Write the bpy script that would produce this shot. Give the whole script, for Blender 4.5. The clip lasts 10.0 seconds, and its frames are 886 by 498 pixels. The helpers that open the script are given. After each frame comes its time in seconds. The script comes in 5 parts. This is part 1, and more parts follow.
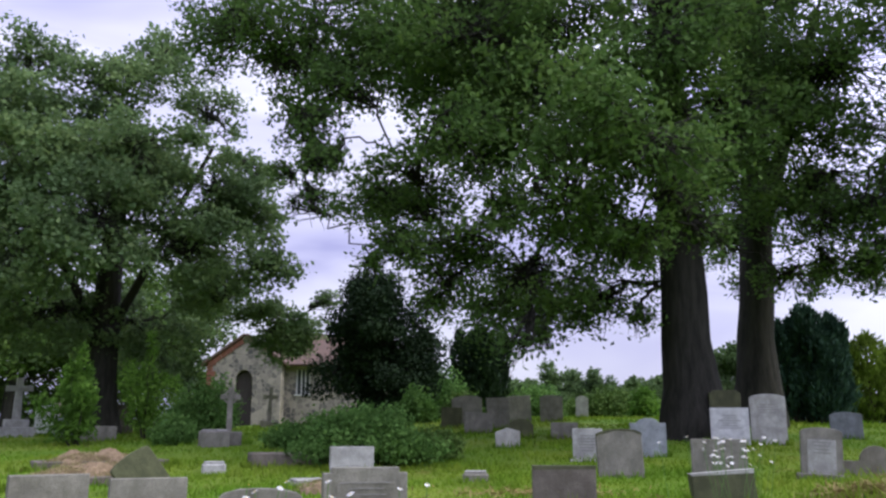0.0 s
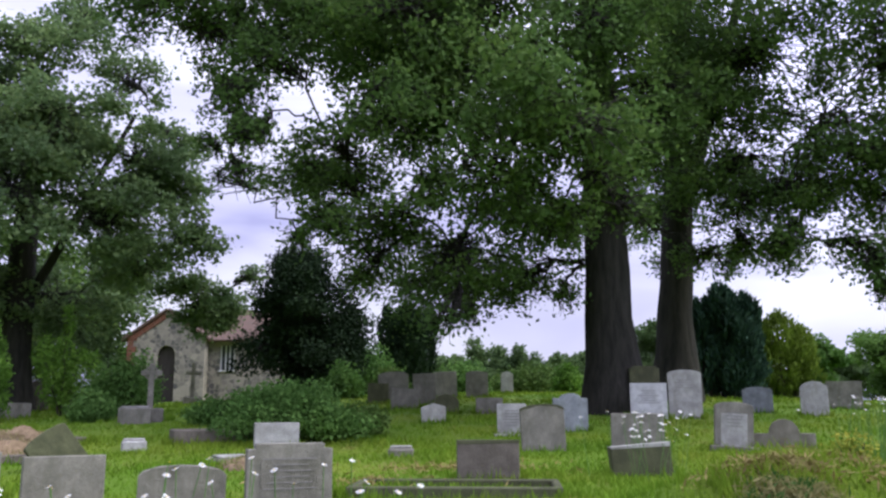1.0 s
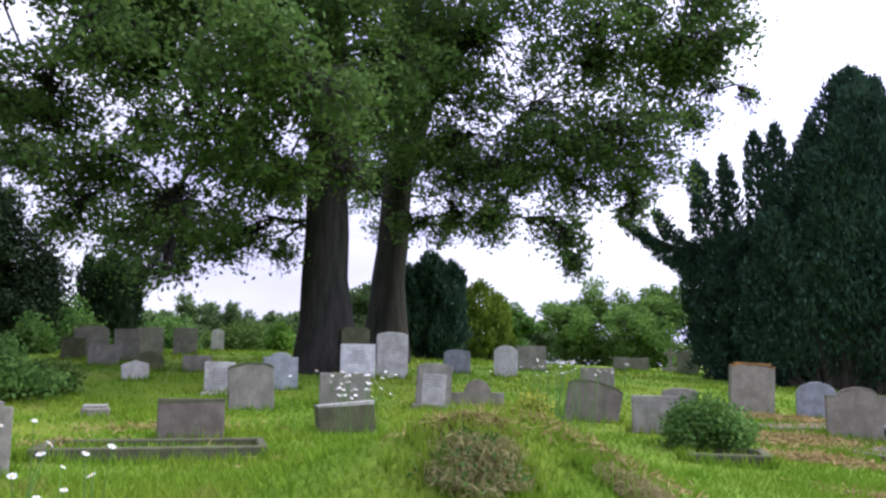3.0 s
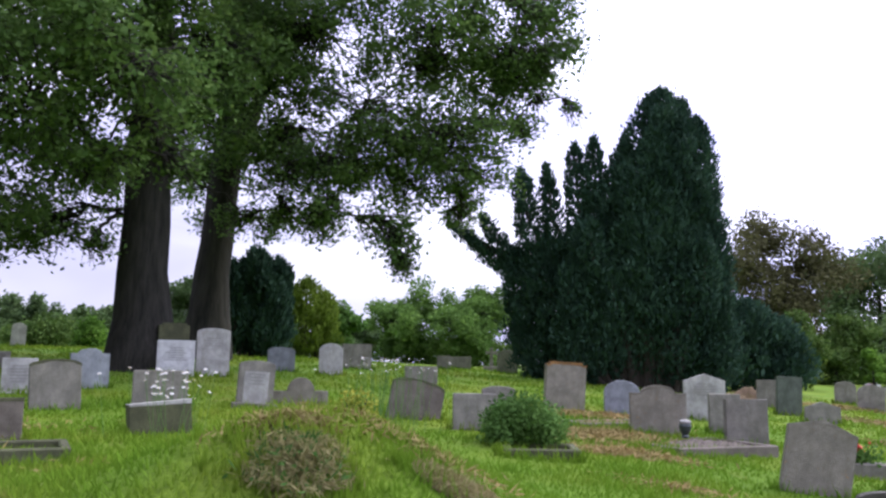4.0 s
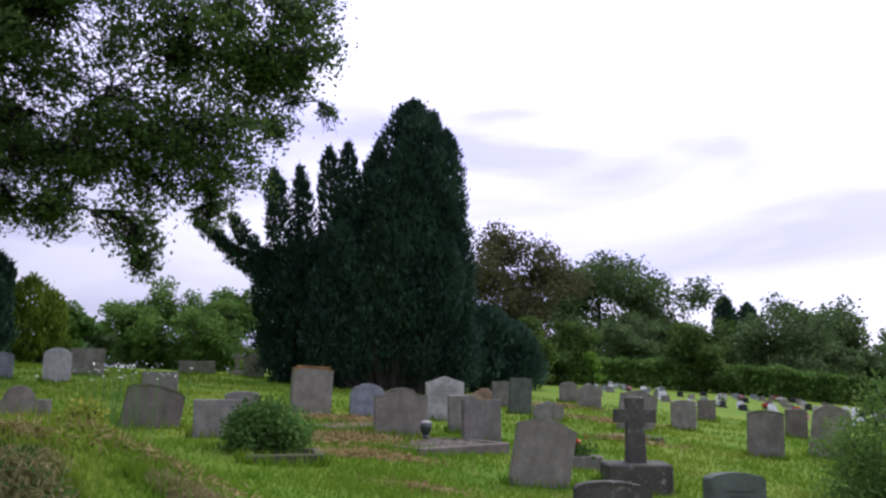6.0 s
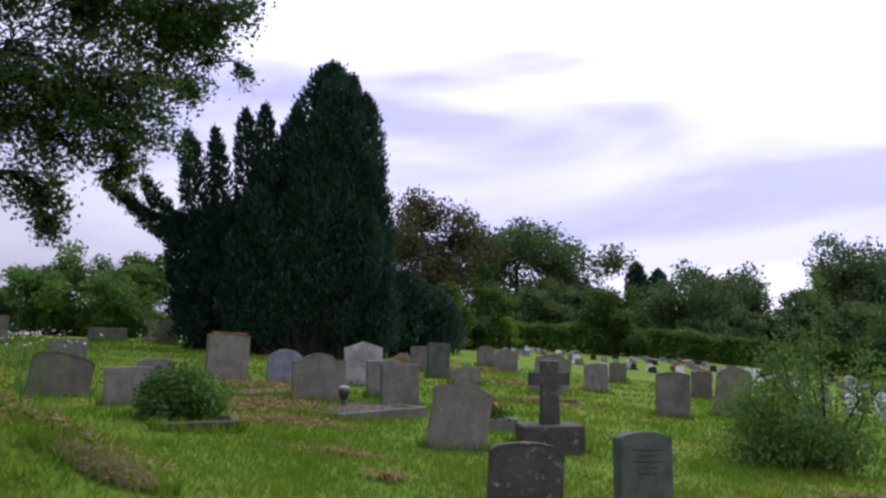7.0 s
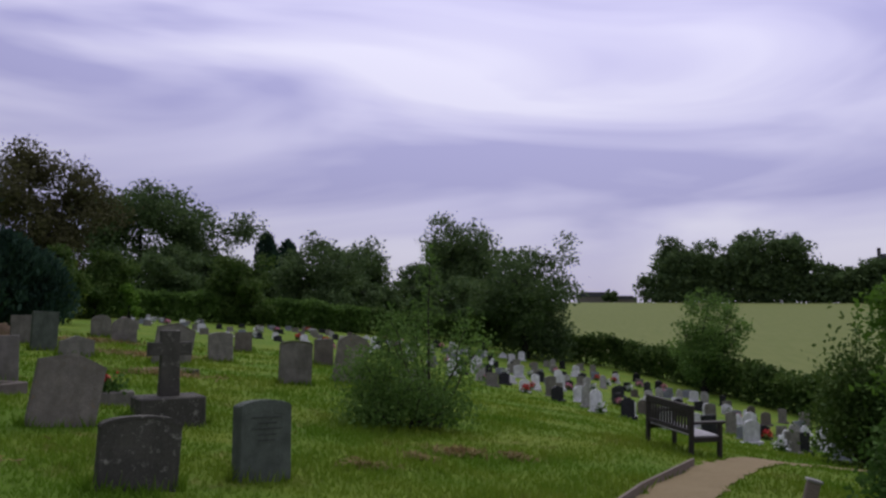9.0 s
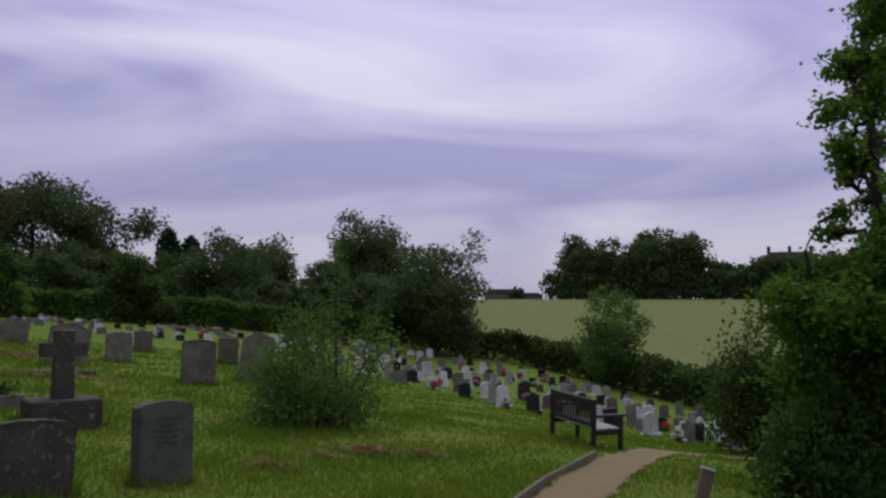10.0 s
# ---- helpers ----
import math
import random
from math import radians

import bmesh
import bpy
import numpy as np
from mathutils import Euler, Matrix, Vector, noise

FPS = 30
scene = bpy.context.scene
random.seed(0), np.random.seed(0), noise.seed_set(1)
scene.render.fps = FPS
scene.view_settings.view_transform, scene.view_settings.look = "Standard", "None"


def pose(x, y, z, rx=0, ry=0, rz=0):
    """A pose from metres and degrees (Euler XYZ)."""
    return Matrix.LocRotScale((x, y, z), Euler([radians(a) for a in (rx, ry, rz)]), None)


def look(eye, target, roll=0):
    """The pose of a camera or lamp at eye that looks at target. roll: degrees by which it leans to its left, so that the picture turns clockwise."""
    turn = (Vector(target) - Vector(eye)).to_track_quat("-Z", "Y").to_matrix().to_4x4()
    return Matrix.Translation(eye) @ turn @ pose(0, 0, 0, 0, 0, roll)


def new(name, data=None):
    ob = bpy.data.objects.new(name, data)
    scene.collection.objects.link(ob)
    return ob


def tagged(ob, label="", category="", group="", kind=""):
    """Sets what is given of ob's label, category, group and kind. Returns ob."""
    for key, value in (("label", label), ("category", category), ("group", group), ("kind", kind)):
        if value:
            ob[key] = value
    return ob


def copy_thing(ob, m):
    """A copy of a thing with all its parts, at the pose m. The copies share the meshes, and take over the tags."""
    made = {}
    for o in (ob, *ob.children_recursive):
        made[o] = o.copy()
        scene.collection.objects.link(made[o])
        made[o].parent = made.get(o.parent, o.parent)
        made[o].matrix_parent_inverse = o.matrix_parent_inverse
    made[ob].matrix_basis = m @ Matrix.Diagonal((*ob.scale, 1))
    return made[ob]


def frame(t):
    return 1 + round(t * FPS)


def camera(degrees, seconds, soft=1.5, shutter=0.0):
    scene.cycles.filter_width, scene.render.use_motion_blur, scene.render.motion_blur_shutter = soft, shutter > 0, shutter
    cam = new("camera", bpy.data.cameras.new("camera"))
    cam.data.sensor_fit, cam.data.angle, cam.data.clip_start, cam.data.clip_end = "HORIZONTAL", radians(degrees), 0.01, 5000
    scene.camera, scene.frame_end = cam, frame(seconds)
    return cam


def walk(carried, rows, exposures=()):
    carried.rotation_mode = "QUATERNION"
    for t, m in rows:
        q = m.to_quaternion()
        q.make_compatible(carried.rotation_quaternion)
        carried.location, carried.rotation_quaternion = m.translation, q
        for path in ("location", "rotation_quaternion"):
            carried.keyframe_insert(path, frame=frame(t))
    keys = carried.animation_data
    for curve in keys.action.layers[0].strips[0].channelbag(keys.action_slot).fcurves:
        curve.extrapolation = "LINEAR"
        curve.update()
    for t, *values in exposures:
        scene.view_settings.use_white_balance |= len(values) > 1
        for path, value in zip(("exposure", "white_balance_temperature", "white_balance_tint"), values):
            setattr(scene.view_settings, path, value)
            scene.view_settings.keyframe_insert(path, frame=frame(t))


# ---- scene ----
EYE = 1.55
cam = camera(55.8, 10.0, soft=2.5)
# seconds, bearing, tilt up, roll: the camera turns on the spot at arm's length
TURNS = [
    (0.0, 0.15, 12.10, 0.02),
    (0.5, -2.34, 11.47, 0.40),
    (1.0, -4.79, 10.48, 0.23),
    (1.5, -7.22, 9.72, 0.30),
    (2.0, -11.21, 8.68, 0.25),
    (2.5, -16.50, 8.20, -0.44),
    (3.0, -24.09, 7.82, -0.58),
    (4.5, -39.19, 8.20, -0.66),
    (5.0, -42.13, 8.71, -0.13),
    (5.5, -48.28, 8.95, -0.24),
    (7.0, -58.32, 5.96, -0.03),
    (7.5, -62.31, 5.16, -0.04),
    (8.0, -68.82, 5.63, -0.44),
    (8.5, -77.64, 4.98, -0.82),
    (9.0, -83.31, 3.96, -0.39),
    (9.5, -87.45, 4.04, -0.39),
    (10.0, -89.56, 3.81, -0.14),
]
ARM = 0.06
walk(cam, [(t, pose(-ARM * math.sin(radians(yaw)), ARM * math.cos(radians(yaw)) - ARM, EYE, 90 + up, roll, yaw)) for t, yaw, up, roll in TURNS],
     exposures=[(0.0, 0.4, 6450, 3), (1.5, 0.6, 6450, 3), (3.0, 0.85, 6450, 4), (5.0, 0.33, 6450, 6), (7.5, -0.36, 6600, 6), (8.5, -0.82, 6700, 6), (10.0, -1.2, 6700, 6)])

# ---- overcast sky and a soft, veiled sun ----
SUN_BEARING, SUN_HEIGHT = 98.0, 45.0
world = bpy.data.worlds.new("overcast_sky")
scene.world = world
world.use_nodes = True
wn, wl = world.node_tree.nodes, world.node_tree.links
wn.clear()


def wnode(kind, **values):
    n = wn.new(kind)
    for key, value in values.items():
        n.inputs[key].default_value = value
    return n


coord = wn.new("ShaderNodeTexCoord")
stretch = wnode("ShaderNodeMapping", Scale=(1.0, 1.0, 4.6), Rotation=(radians(7), radians(-9), 0))
wl.new(coord.outputs["Generated"], stretch.inputs["Vector"])
banks = wnode("ShaderNodeTexNoise", Scale=1.9, Detail=4.0, Roughness=0.45, Distortion=0.7)
wl.new(stretch.outputs["Vector"], banks.inputs["Vector"])
cloud = wn.new("ShaderNodeValToRGB")
cloud.color_ramp.elements[0].position, cloud.color_ramp.elements[0].color = 0.36, (0.46, 0.44, 0.80, 1)
cloud.color_ramp.elements[1].position, cloud.color_ramp.elements[1].color = 0.62, (0.86, 0.83, 1.1, 1)
mid = cloud.color_ramp.elements.new(0.48)
mid.color = (0.67, 0.64, 0.98, 1)
wl.new(banks.outputs["Fac"], cloud.inputs["Fac"])
sky = wn.new("ShaderNodeTexSky")
sky.sky_type, sky.sun_disc = "NISHITA", False
sky.sun_elevation, sky.sun_rotation = radians(SUN_HEIGHT), radians(SUN_BEARING)
thin = wnode("ShaderNodeVectorMath")
thin.operation = "SCALE"
thin.inputs["Scale"].default_value = 0.06
wl.new(sky.outputs["Color"], thin.inputs[0])
veil = wn.new("ShaderNodeMix")
veil.data_type = "RGBA"
veil.inputs["Factor"].default_value = 0.88
wl.new(thin.outputs["Vector"], veil.inputs["A"])
wl.new(cloud.outputs["Color"], veil.inputs["B"])
# an overcast sky is brighter overhead than at the horizon
height = wn.new("ShaderNodeSeparateXYZ")
wl.new(coord.outputs["Generated"], height.inputs["Vector"])
rise = wnode("ShaderNodeMapRange")
for key, value in (("From Min", 0.0), ("From Max", 1.0), ("To Min", 0.92), ("To Max", 2.1)):
    rise.inputs[key].default_value = value
wl.new(height.outputs["Z"], rise.inputs["Value"])
back = wn.new("ShaderNodeBackground")
# and brighter round the veiled sun
toward = wn.new("ShaderNodeVectorMath")
toward.operation = "DOT_PRODUCT"
toward.inputs[1].default_value = (math.sin(radians(SUN_BEARING)) * math.cos(radians(SUN_HEIGHT)), math.cos(radians(SUN_BEARING)) * math.cos(radians(SUN_HEIGHT)), math.sin(radians(SUN_HEIGHT)))
wl.new(coord.outputs["Generated"], toward.inputs[0])
glow = wn.new("ShaderNodeMapRange")
glow.interpolation_type = "SMOOTHSTEP"
for key, value in (("From Min", 0.1), ("From Max", 0.98), ("To Min", 0.78), ("To Max", 1.68)):
    glow.inputs[key].default_value = value
wl.new(toward.outputs["Value"], glow.inputs["Value"])
both = wn.new("ShaderNodeMath")
both.operation = "MULTIPLY"
wl.new(rise.outputs["Result"], both.inputs[0])
wl.new(glow.outputs["Result"], both.inputs[1])
wl.new(both.outputs["Value"], back.inputs["Strength"])
wl.new(veil.outputs["Result"], back.inputs["Color"])
out = wn.new("ShaderNodeOutputWorld")
wl.new(back.outputs["Background"], out.inputs["Surface"])

sun = new("sun", bpy.data.lights.new("sun", "SUN"))
sun.data.energy, sun.data.angle, sun.data.color = 1.85, radians(30), (1.0, 0.95, 0.8)
s_az, s_el = radians(SUN_BEARING), radians(SUN_HEIGHT)
sun.matrix_world = look((60 * math.sin(s_az), 60 * math.cos(s_az), 60), (60 * math.sin(s_az) - math.sin(s_az) * math.cos(s_el), 60 * math.cos(s_az) - math.cos(s_az) * math.cos(s_el), 60 - math.sin(s_el)))

# ---- materials ----


class Shader:
    """A small builder for procedural materials."""

    def __init__(self, name, roughness=0.85, specular=0.3):
        self.mat = bpy.data.materials.new(name)
        self.mat.use_nodes = True
        self.n, self.l = self.mat.node_tree.nodes, self.mat.node_tree.links
        self.bsdf = self.n["Principled BSDF"]
        self.bsdf.inputs["Roughness"].default_value = roughness
        self.bsdf.inputs["Specular IOR Level"].default_value = specular
        # every object takes its own stretch of the pattern
        shift = self.n.new("ShaderNodeVectorMath")
        shift.operation = "MULTIPLY_ADD"
        self.l.new(self.n.new("ShaderNodeObjectInfo").outputs["Random"], shift.inputs[0])
        shift.inputs[1].default_value = (31.0, 17.0, 43.0)
        self.l.new(self.n.new("ShaderNodeTexCoord").outputs["Object"], shift.inputs[2])
        self.where = shift.outputs["Vector"]

    def world_space(self):
        self.where = self.n.new("ShaderNodeNewGeometry").outputs["Position"]
        return self

    def noise(self, scale, detail=4.0, rough=0.6, stretch=None):
        tex = self.n.new("ShaderNodeTexNoise")
        tex.inputs["Scale"].default_value, tex.inputs["Detail"].default_value, tex.inputs["Roughness"].default_value = scale, detail, rough
        source = self.where
        if stretch:
            m = self.n.new("ShaderNodeMapping")
            m.inputs["Scale"].default_value = stretch
            self.l.new(source, m.inputs["Vector"])
            source = m.outputs["Vector"]
        self.l.new(source, tex.inputs["Vector"])
        return tex.outputs["Fac"]

    def span(self, fac, low, high):
        r = self.n.new("ShaderNodeMapRange")
        r.inputs["From Min"].default_value, r.inputs["From Max"].default_value = low, high
        self.l.new(fac, r.inputs["Value"])
        return r.outputs["Result"]

    def mix(self, fac, a, b):
        m = self.n.new("ShaderNodeMix")
        m.data_type = "RGBA"
        for key, value in (("Factor", fac), ("A", a), ("B", b)):
            if isinstance(value, tuple):
                m.inputs[key].default_value = (*value, 1)
            elif isinstance(value, float):
                m.inputs[key].default_value = value
            else:
                self.l.new(value, m.inputs[key])
        return m.outputs["Result"]

    def random(self):
        return self.n.new("ShaderNodeObjectInfo").outputs["Random"]

    def island(self):
        return self.n.new("ShaderNodeNewGeometry").outputs["Random Per Island"]

    def colour(self, value):
        self.l.new(value, self.bsdf.inputs["Base Color"])

    def bump(self, height, strength=0.4, distance=0.02):
        b = self.n.new("ShaderNodeBump")
        b.inputs["Strength"].default_value, b.inputs["Distance"].default_value = strength, distance
        self.l.new(height, b.inputs["Height"])
        self.l.new(b.outputs["Normal"], self.bsdf.inputs["Normal"])

    def translucent(self, colour, share):
        t = self.n.new("ShaderNodeBsdfTranslucent")
        self.l.new(colour, t.inputs["Color"])
        m = self.n.new("ShaderNodeMixShader")
        m.inputs["Fac"].default_value = share
        end = self.n["Material Output"]
        self.l.new(self.bsdf.outputs["BSDF"], m.inputs[1])
        self.l.new(t.outputs["BSDF"], m.inputs[2])
        self.l.new(m.outputs["Shader"], end.inputs["Surface"])


def stone_material(name, base, dark, lichen=None, amount=0.0, rough=0.88, fleck=0.5):
    s = Shader(name, rough)
    blotch = s.span(s.noise(4.5, 6, 0.7), 0.36, 0.64)
    streak = s.span(s.noise(6.0, 4, 0.65, (1, 1, 0.3)), 0.46, 0.86)
    grain = s.noise(70.0, 4, 0.75)
    c = s.mix(blotch, tuple(v * 1.12 for v in base), tuple(v * 0.66 for v in base))
    c = s.mix(streak, c, dark)
    c = s.mix(s.span(grain, 0.54, 0.72), c, tuple(v * fleck for v in base))
    if lichen:
        c = s.mix(s.span(s.noise(9.0, 6, 0.8), 0.70 - amount, 0.76 - amount * 0.6), c, lichen)
    tone = s.mix(s.random(), (0.80, 0.80, 0.77), (1.06, 1.07, 1.04))
    m = s.n.new("ShaderNodeMix")
    m.data_type, m.blend_type = "RGBA", "MULTIPLY"
    m.inputs["Factor"].default_value = 1.0
    s.l.new(c, m.inputs["A"])
    s.l.new(tone, m.inputs["B"])
    s.colour(m.outputs["Result"])
    s.bump(s.noise(30.0, 7, 0.8), 0.8, 0.02)
    return s.mat


def rubble_material(name, stone, other, mortar, scale):
    """Rough walling of small stones bedded in mortar."""
    s = Shader(name, 0.9)
    cell = s.n.new("ShaderNodeTexVoronoi")
    cell.inputs["Scale"].default_value = scale
    s.l.new(s.where, cell.inputs["Vector"])
    edge = s.n.new("ShaderNodeTexVoronoi")
    edge.feature = "DISTANCE_TO_EDGE"
    edge.inputs["Scale"].default_value = scale
    s.l.new(s.where, edge.inputs["Vector"])
    pick_one = s.n.new("ShaderNodeSeparateColor")
    s.l.new(cell.outputs["Color"], pick_one.inputs["Color"])
    joint = s.span(edge.outputs["Distance"], 0.02, 0.09)
    s.colour(s.mix(joint, mortar, s.mix(pick_one.outputs["Red"], stone, other)))
    s.bump(joint, 0.6, 0.03)
    return s.mat


def leaf_material(name, a, b, share=0.28, old=None):
    s = Shader(name, 0.78, 0.09).world_space()
    c = s.mix(s.island(), a, b)
    c = s.mix(s.span(s.noise(0.55, 3), 0.42, 0.66), c, old or tuple(v * 0.72 for v in a))
    s.colour(c)
    s.translucent(c, share)
    return s.mat


def bark_material(name, a, b):
    s = Shader(name, 0.95, 0.15)
    ridge = s.noise(7.0, 6, 0.7, (1, 1, 0.14))
    s.colour(s.mix(s.span(ridge, 0.35, 0.68), a, b))
    s.bump(ridge, 0.9, 0.06)
    return s.mat


def plain_material(name, a, b, scale=12.0, rough=0.8, spec=0.3, stretch=None, bump=0.25):
    s = Shader(name, rough, spec)
    n = s.noise(scale, 5, 0.65, stretch)
    s.colour(s.mix(s.span(n, 0.32, 0.7), a, b))
    s.bump(n, bump, 0.01)
    return s.mat


def grass_colours(s):
    patch = s.span(s.noise(0.42, 4, 0.6), 0.40, 0.66)
    c = s.mix(patch, (0.124, 0.23, 0.021), (0.215, 0.28, 0.034))
    dry = s.span(s.noise(1.3, 6, 0.75), 0.57, 0.74)
    return s.mix(dry, c, (0.29, 0.235, 0.085))


s = Shader("turf", 0.95, 0.1).world_space()
fine = s.noise(26.0, 5, 0.75)
s.colour(s.mix(s.span(fine, 0.35, 0.7), grass_colours(s), (0.085, 0.14, 0.017)))
s.bump(fine, 0.8, 0.05)
TURF = s.mat
s = Shader("grass_blade", 0.85, 0.04).world_space()
c = s.mix(s.span(s.island(), 0.0, 2.2), grass_colours(s), (0.12, 0.235, 0.021))
s.colour(c)
s.translucent(c, 0.3)
BLADE = s.mat
s = Shader("barley_field", 0.95, 0.1).world_space()
rows = s.noise(0.25, 5, 0.7, (1, 6, 1))
s.colour(s.mix(s.span(rows, 0.3, 0.7), (0.125, 0.16, 0.04), (0.165, 0.19, 0.055)))
FIELD = s.mat

GREY = stone_material("weathered_grey_stone", (0.26, 0.245, 0.205), (0.12, 0.115, 0.085), (0.33, 0.30, 0.16), 0.06)
PALE = stone_material("pale_limestone", (0.46, 0.45, 0.42), (0.27, 0.26, 0.22), (0.40, 0.38, 0.28), 0.03)
WHITE = stone_material("white_marble", (0.82, 0.82, 0.83), (0.60, 0.60, 0.59), None, 0, 0.5, 0.9)
BLUE = stone_material("blue_grey_slate", (0.27, 0.29, 0.31), (0.16, 0.17, 0.17), (0.3, 0.3, 0.24), 0.02)
MOSSY = stone_material("mossy_dark_stone", (0.11, 0.115, 0.06), (0.055, 0.06, 0.03), (0.22, 0.20, 0.09), 0.04)
GREEN = stone_material("algae_green_stone", (0.115, 0.135, 0.105), (0.06, 0.072, 0.05), (0.28, 0.28, 0.2), 0.03)
RUSTY = stone_material("orange_lichen_stone", (0.255, 0.235, 0.185), (0.14, 0.125, 0.09), (0.36, 0.22, 0.09), 0.09)
SPOTTED = stone_material("white_lichen_stone", (0.105, 0.10, 0.08), (0.05, 0.05, 0.037), (0.36, 0.35, 0.29), 0.15)
LICHEN_TOP = stone_material("orange_lichen_crust", (0.40, 0.22, 0.08), (0.25, 0.16, 0.08), (0.5, 0.45, 0.3), 0.1)
BROWN = stone_material("brown_kerb_stone", (0.19, 0.165, 0.135), (0.10, 0.09, 0.07), (0.30, 0.26, 0.14), 0.08)
BLACK = stone_material("polished_black_granite", (0.022, 0.022, 0.025), (0.012, 0.012, 0.013), None, 0, 0.25, 1.5)
INK = plain_material("worn_inscription", (0.17, 0.165, 0.145), (0.25, 0.24, 0.215), 30)
DARKINK = plain_material("dark_worn_inscription", (0.035, 0.04, 0.03), (0.07, 0.08, 0.06), 30)
FLINT = rubble_material("flint_rubble_wall", (0.10, 0.095, 0.09), (0.36, 0.32, 0.26), (0.30, 0.27, 0.22), 4.5)
BRICK = plain_material("red_brick", (0.21, 0.085, 0.055), (0.15, 0.07, 0.05), 14)
ROOF = plain_material("red_clay_tile", (0.125, 0.075, 0.052), (0.075, 0.055, 0.042), 6)
DOOR = plain_material("dark_oak_door", (0.035, 0.03, 0.028), (0.06, 0.05, 0.045), 14, 0.8, 0.2, (1, 1, 0.1))
PAINT = plain_material("white_window_paint", (0.75, 0.75, 0.73), (0.62, 0.62, 0.60), 20, 0.5)
BENCHWOOD = plain_material("dark_stained_bench_wood", (0.022, 0.019, 0.016), (0.052, 0.044, 0.037), 10, 0.65, 0.35, (1, 1, 6))
# seat boards: paler and greyer than the rest of the bench
SEATWOOD = plain_material("pale_grey_seat_wood", (0.22, 0.21, 0.22), (0.32, 0.31, 0.32), 10, 0.5, 0.4)
BOARD = plain_material("weathered_edging_board", (0.16, 0.13, 0.10), (0.26, 0.22, 0.17), 12, 0.9, 0.2, (1, 6, 6))
GRAVEL = plain_material("gravel_path", (0.19, 0.145, 0.07), (0.29, 0.23, 0.12), 55, 0.95, 0.2, None, 0.8)
SOIL = plain_material("dry_brown_soil", (0.16, 0.115, 0.07), (0.27, 0.20, 0.125), 18, 0.95, 0.1, None, 0.8)
CHIPS = plain_material("grave_stone_chips", (0.15, 0.125, 0.10), (0.07, 0.06, 0.05), 60, 0.9, 0.2, None, 1.0)
STRAW = leaf_material("dry_grass_stalk", (0.42, 0.35, 0.19), (0.25, 0.22, 0.11), 0.25, (0.24, 0.22, 0.09))
BARK = bark_material("oak_bark", (0.02, 0.0195, 0.016), (0.05, 0.047, 0.038))
HAY = leaf_material("dry_mown_grass", (0.34, 0.23, 0.09), (0.27, 0.22, 0.10), 0.2, (0.22, 0.19, 0.07))
TWIG = bark_material("twig_bark", (0.04, 0.034, 0.027), (0.07, 0.06, 0.048))
OAK = leaf_material("oak_leaf", (0.07, 0.132, 0.033), (0.125, 0.196, 0.048), 0.36, (0.074, 0.134, 0.036))
# oak beside the chapel: haze is put into the leaf colour as paleness
LEFTOAK = leaf_material("hazed_oak_leaf", (0.12, 0.195, 0.078), (0.215, 0.295, 0.112), 0.36)
YEW = leaf_material("yew_needle", (0.016, 0.032, 0.014), (0.03, 0.055, 0.02), 0.08)
CYPRESS = leaf_material("cypress_spray", (0.03, 0.066, 0.043), (0.055, 0.105, 0.062), 0.12)
GOLD = leaf_material("yellow_green_conifer", (0.11, 0.17, 0.025), (0.20, 0.28, 0.04), 0.2)
BRAMBLE = leaf_material("bramble_leaf", (0.072, 0.156, 0.033), (0.156, 0.273, 0.065), 0.28)
ASH = leaf_material("ash_leaf", (0.10, 0.21, 0.03), (0.19, 0.33, 0.05), 0.35)
HEDGE = leaf_material("hedge_leaf", (0.062, 0.119, 0.025), (0.125, 0.188, 0.044), 0.25)
WOODS = leaf_material("far_tree_leaf", (0.08, 0.135, 0.048), (0.14, 0.205, 0.07), 0.28)
BRONZE = leaf_material("bronze_leaf", (0.085, 0.085, 0.036), (0.12, 0.122, 0.05), 0.25)
PETAL = plain_material("white_petal", (0.72, 0.72, 0.69), (0.62, 0.62, 0.6), 5, 0.6)
YOLK = plain_material("yellow_flower_centre", (0.7, 0.5, 0.05), (0.6, 0.4, 0.04), 5, 0.7)
STEM = plain_material("green_stem", (0.10, 0.2, 0.04), (0.07, 0.14, 0.03), 9)
RED = plain_material("red_petal", (0.6, 0.04, 0.03), (0.45, 0.02, 0.03), 9, 0.6)
PINK = plain_material("pink_petal", (0.7, 0.3, 0.36), (0.6, 0.2, 0.3), 9, 0.6)
HAW = leaf_material("hawthorn_leaf", (0.10, 0.19, 0.042), (0.18, 0.30, 0.065), 0.34)
BLOOM = leaf_material("yellow_green_bloom", (0.14, 0.22, 0.035), (0.40, 0.38, 0.06), 0.25)
GLASS = plain_material("dark_window_glass", (0.05, 0.055, 0.06), (0.08, 0.085, 0.09), 3, 0.15, 0.5, None, 0.0)
URN = plain_material("dark_green_glazed_urn", (0.02, 0.035, 0.03), (0.05, 0.06, 0.05), 6, 0.3, 0.5)


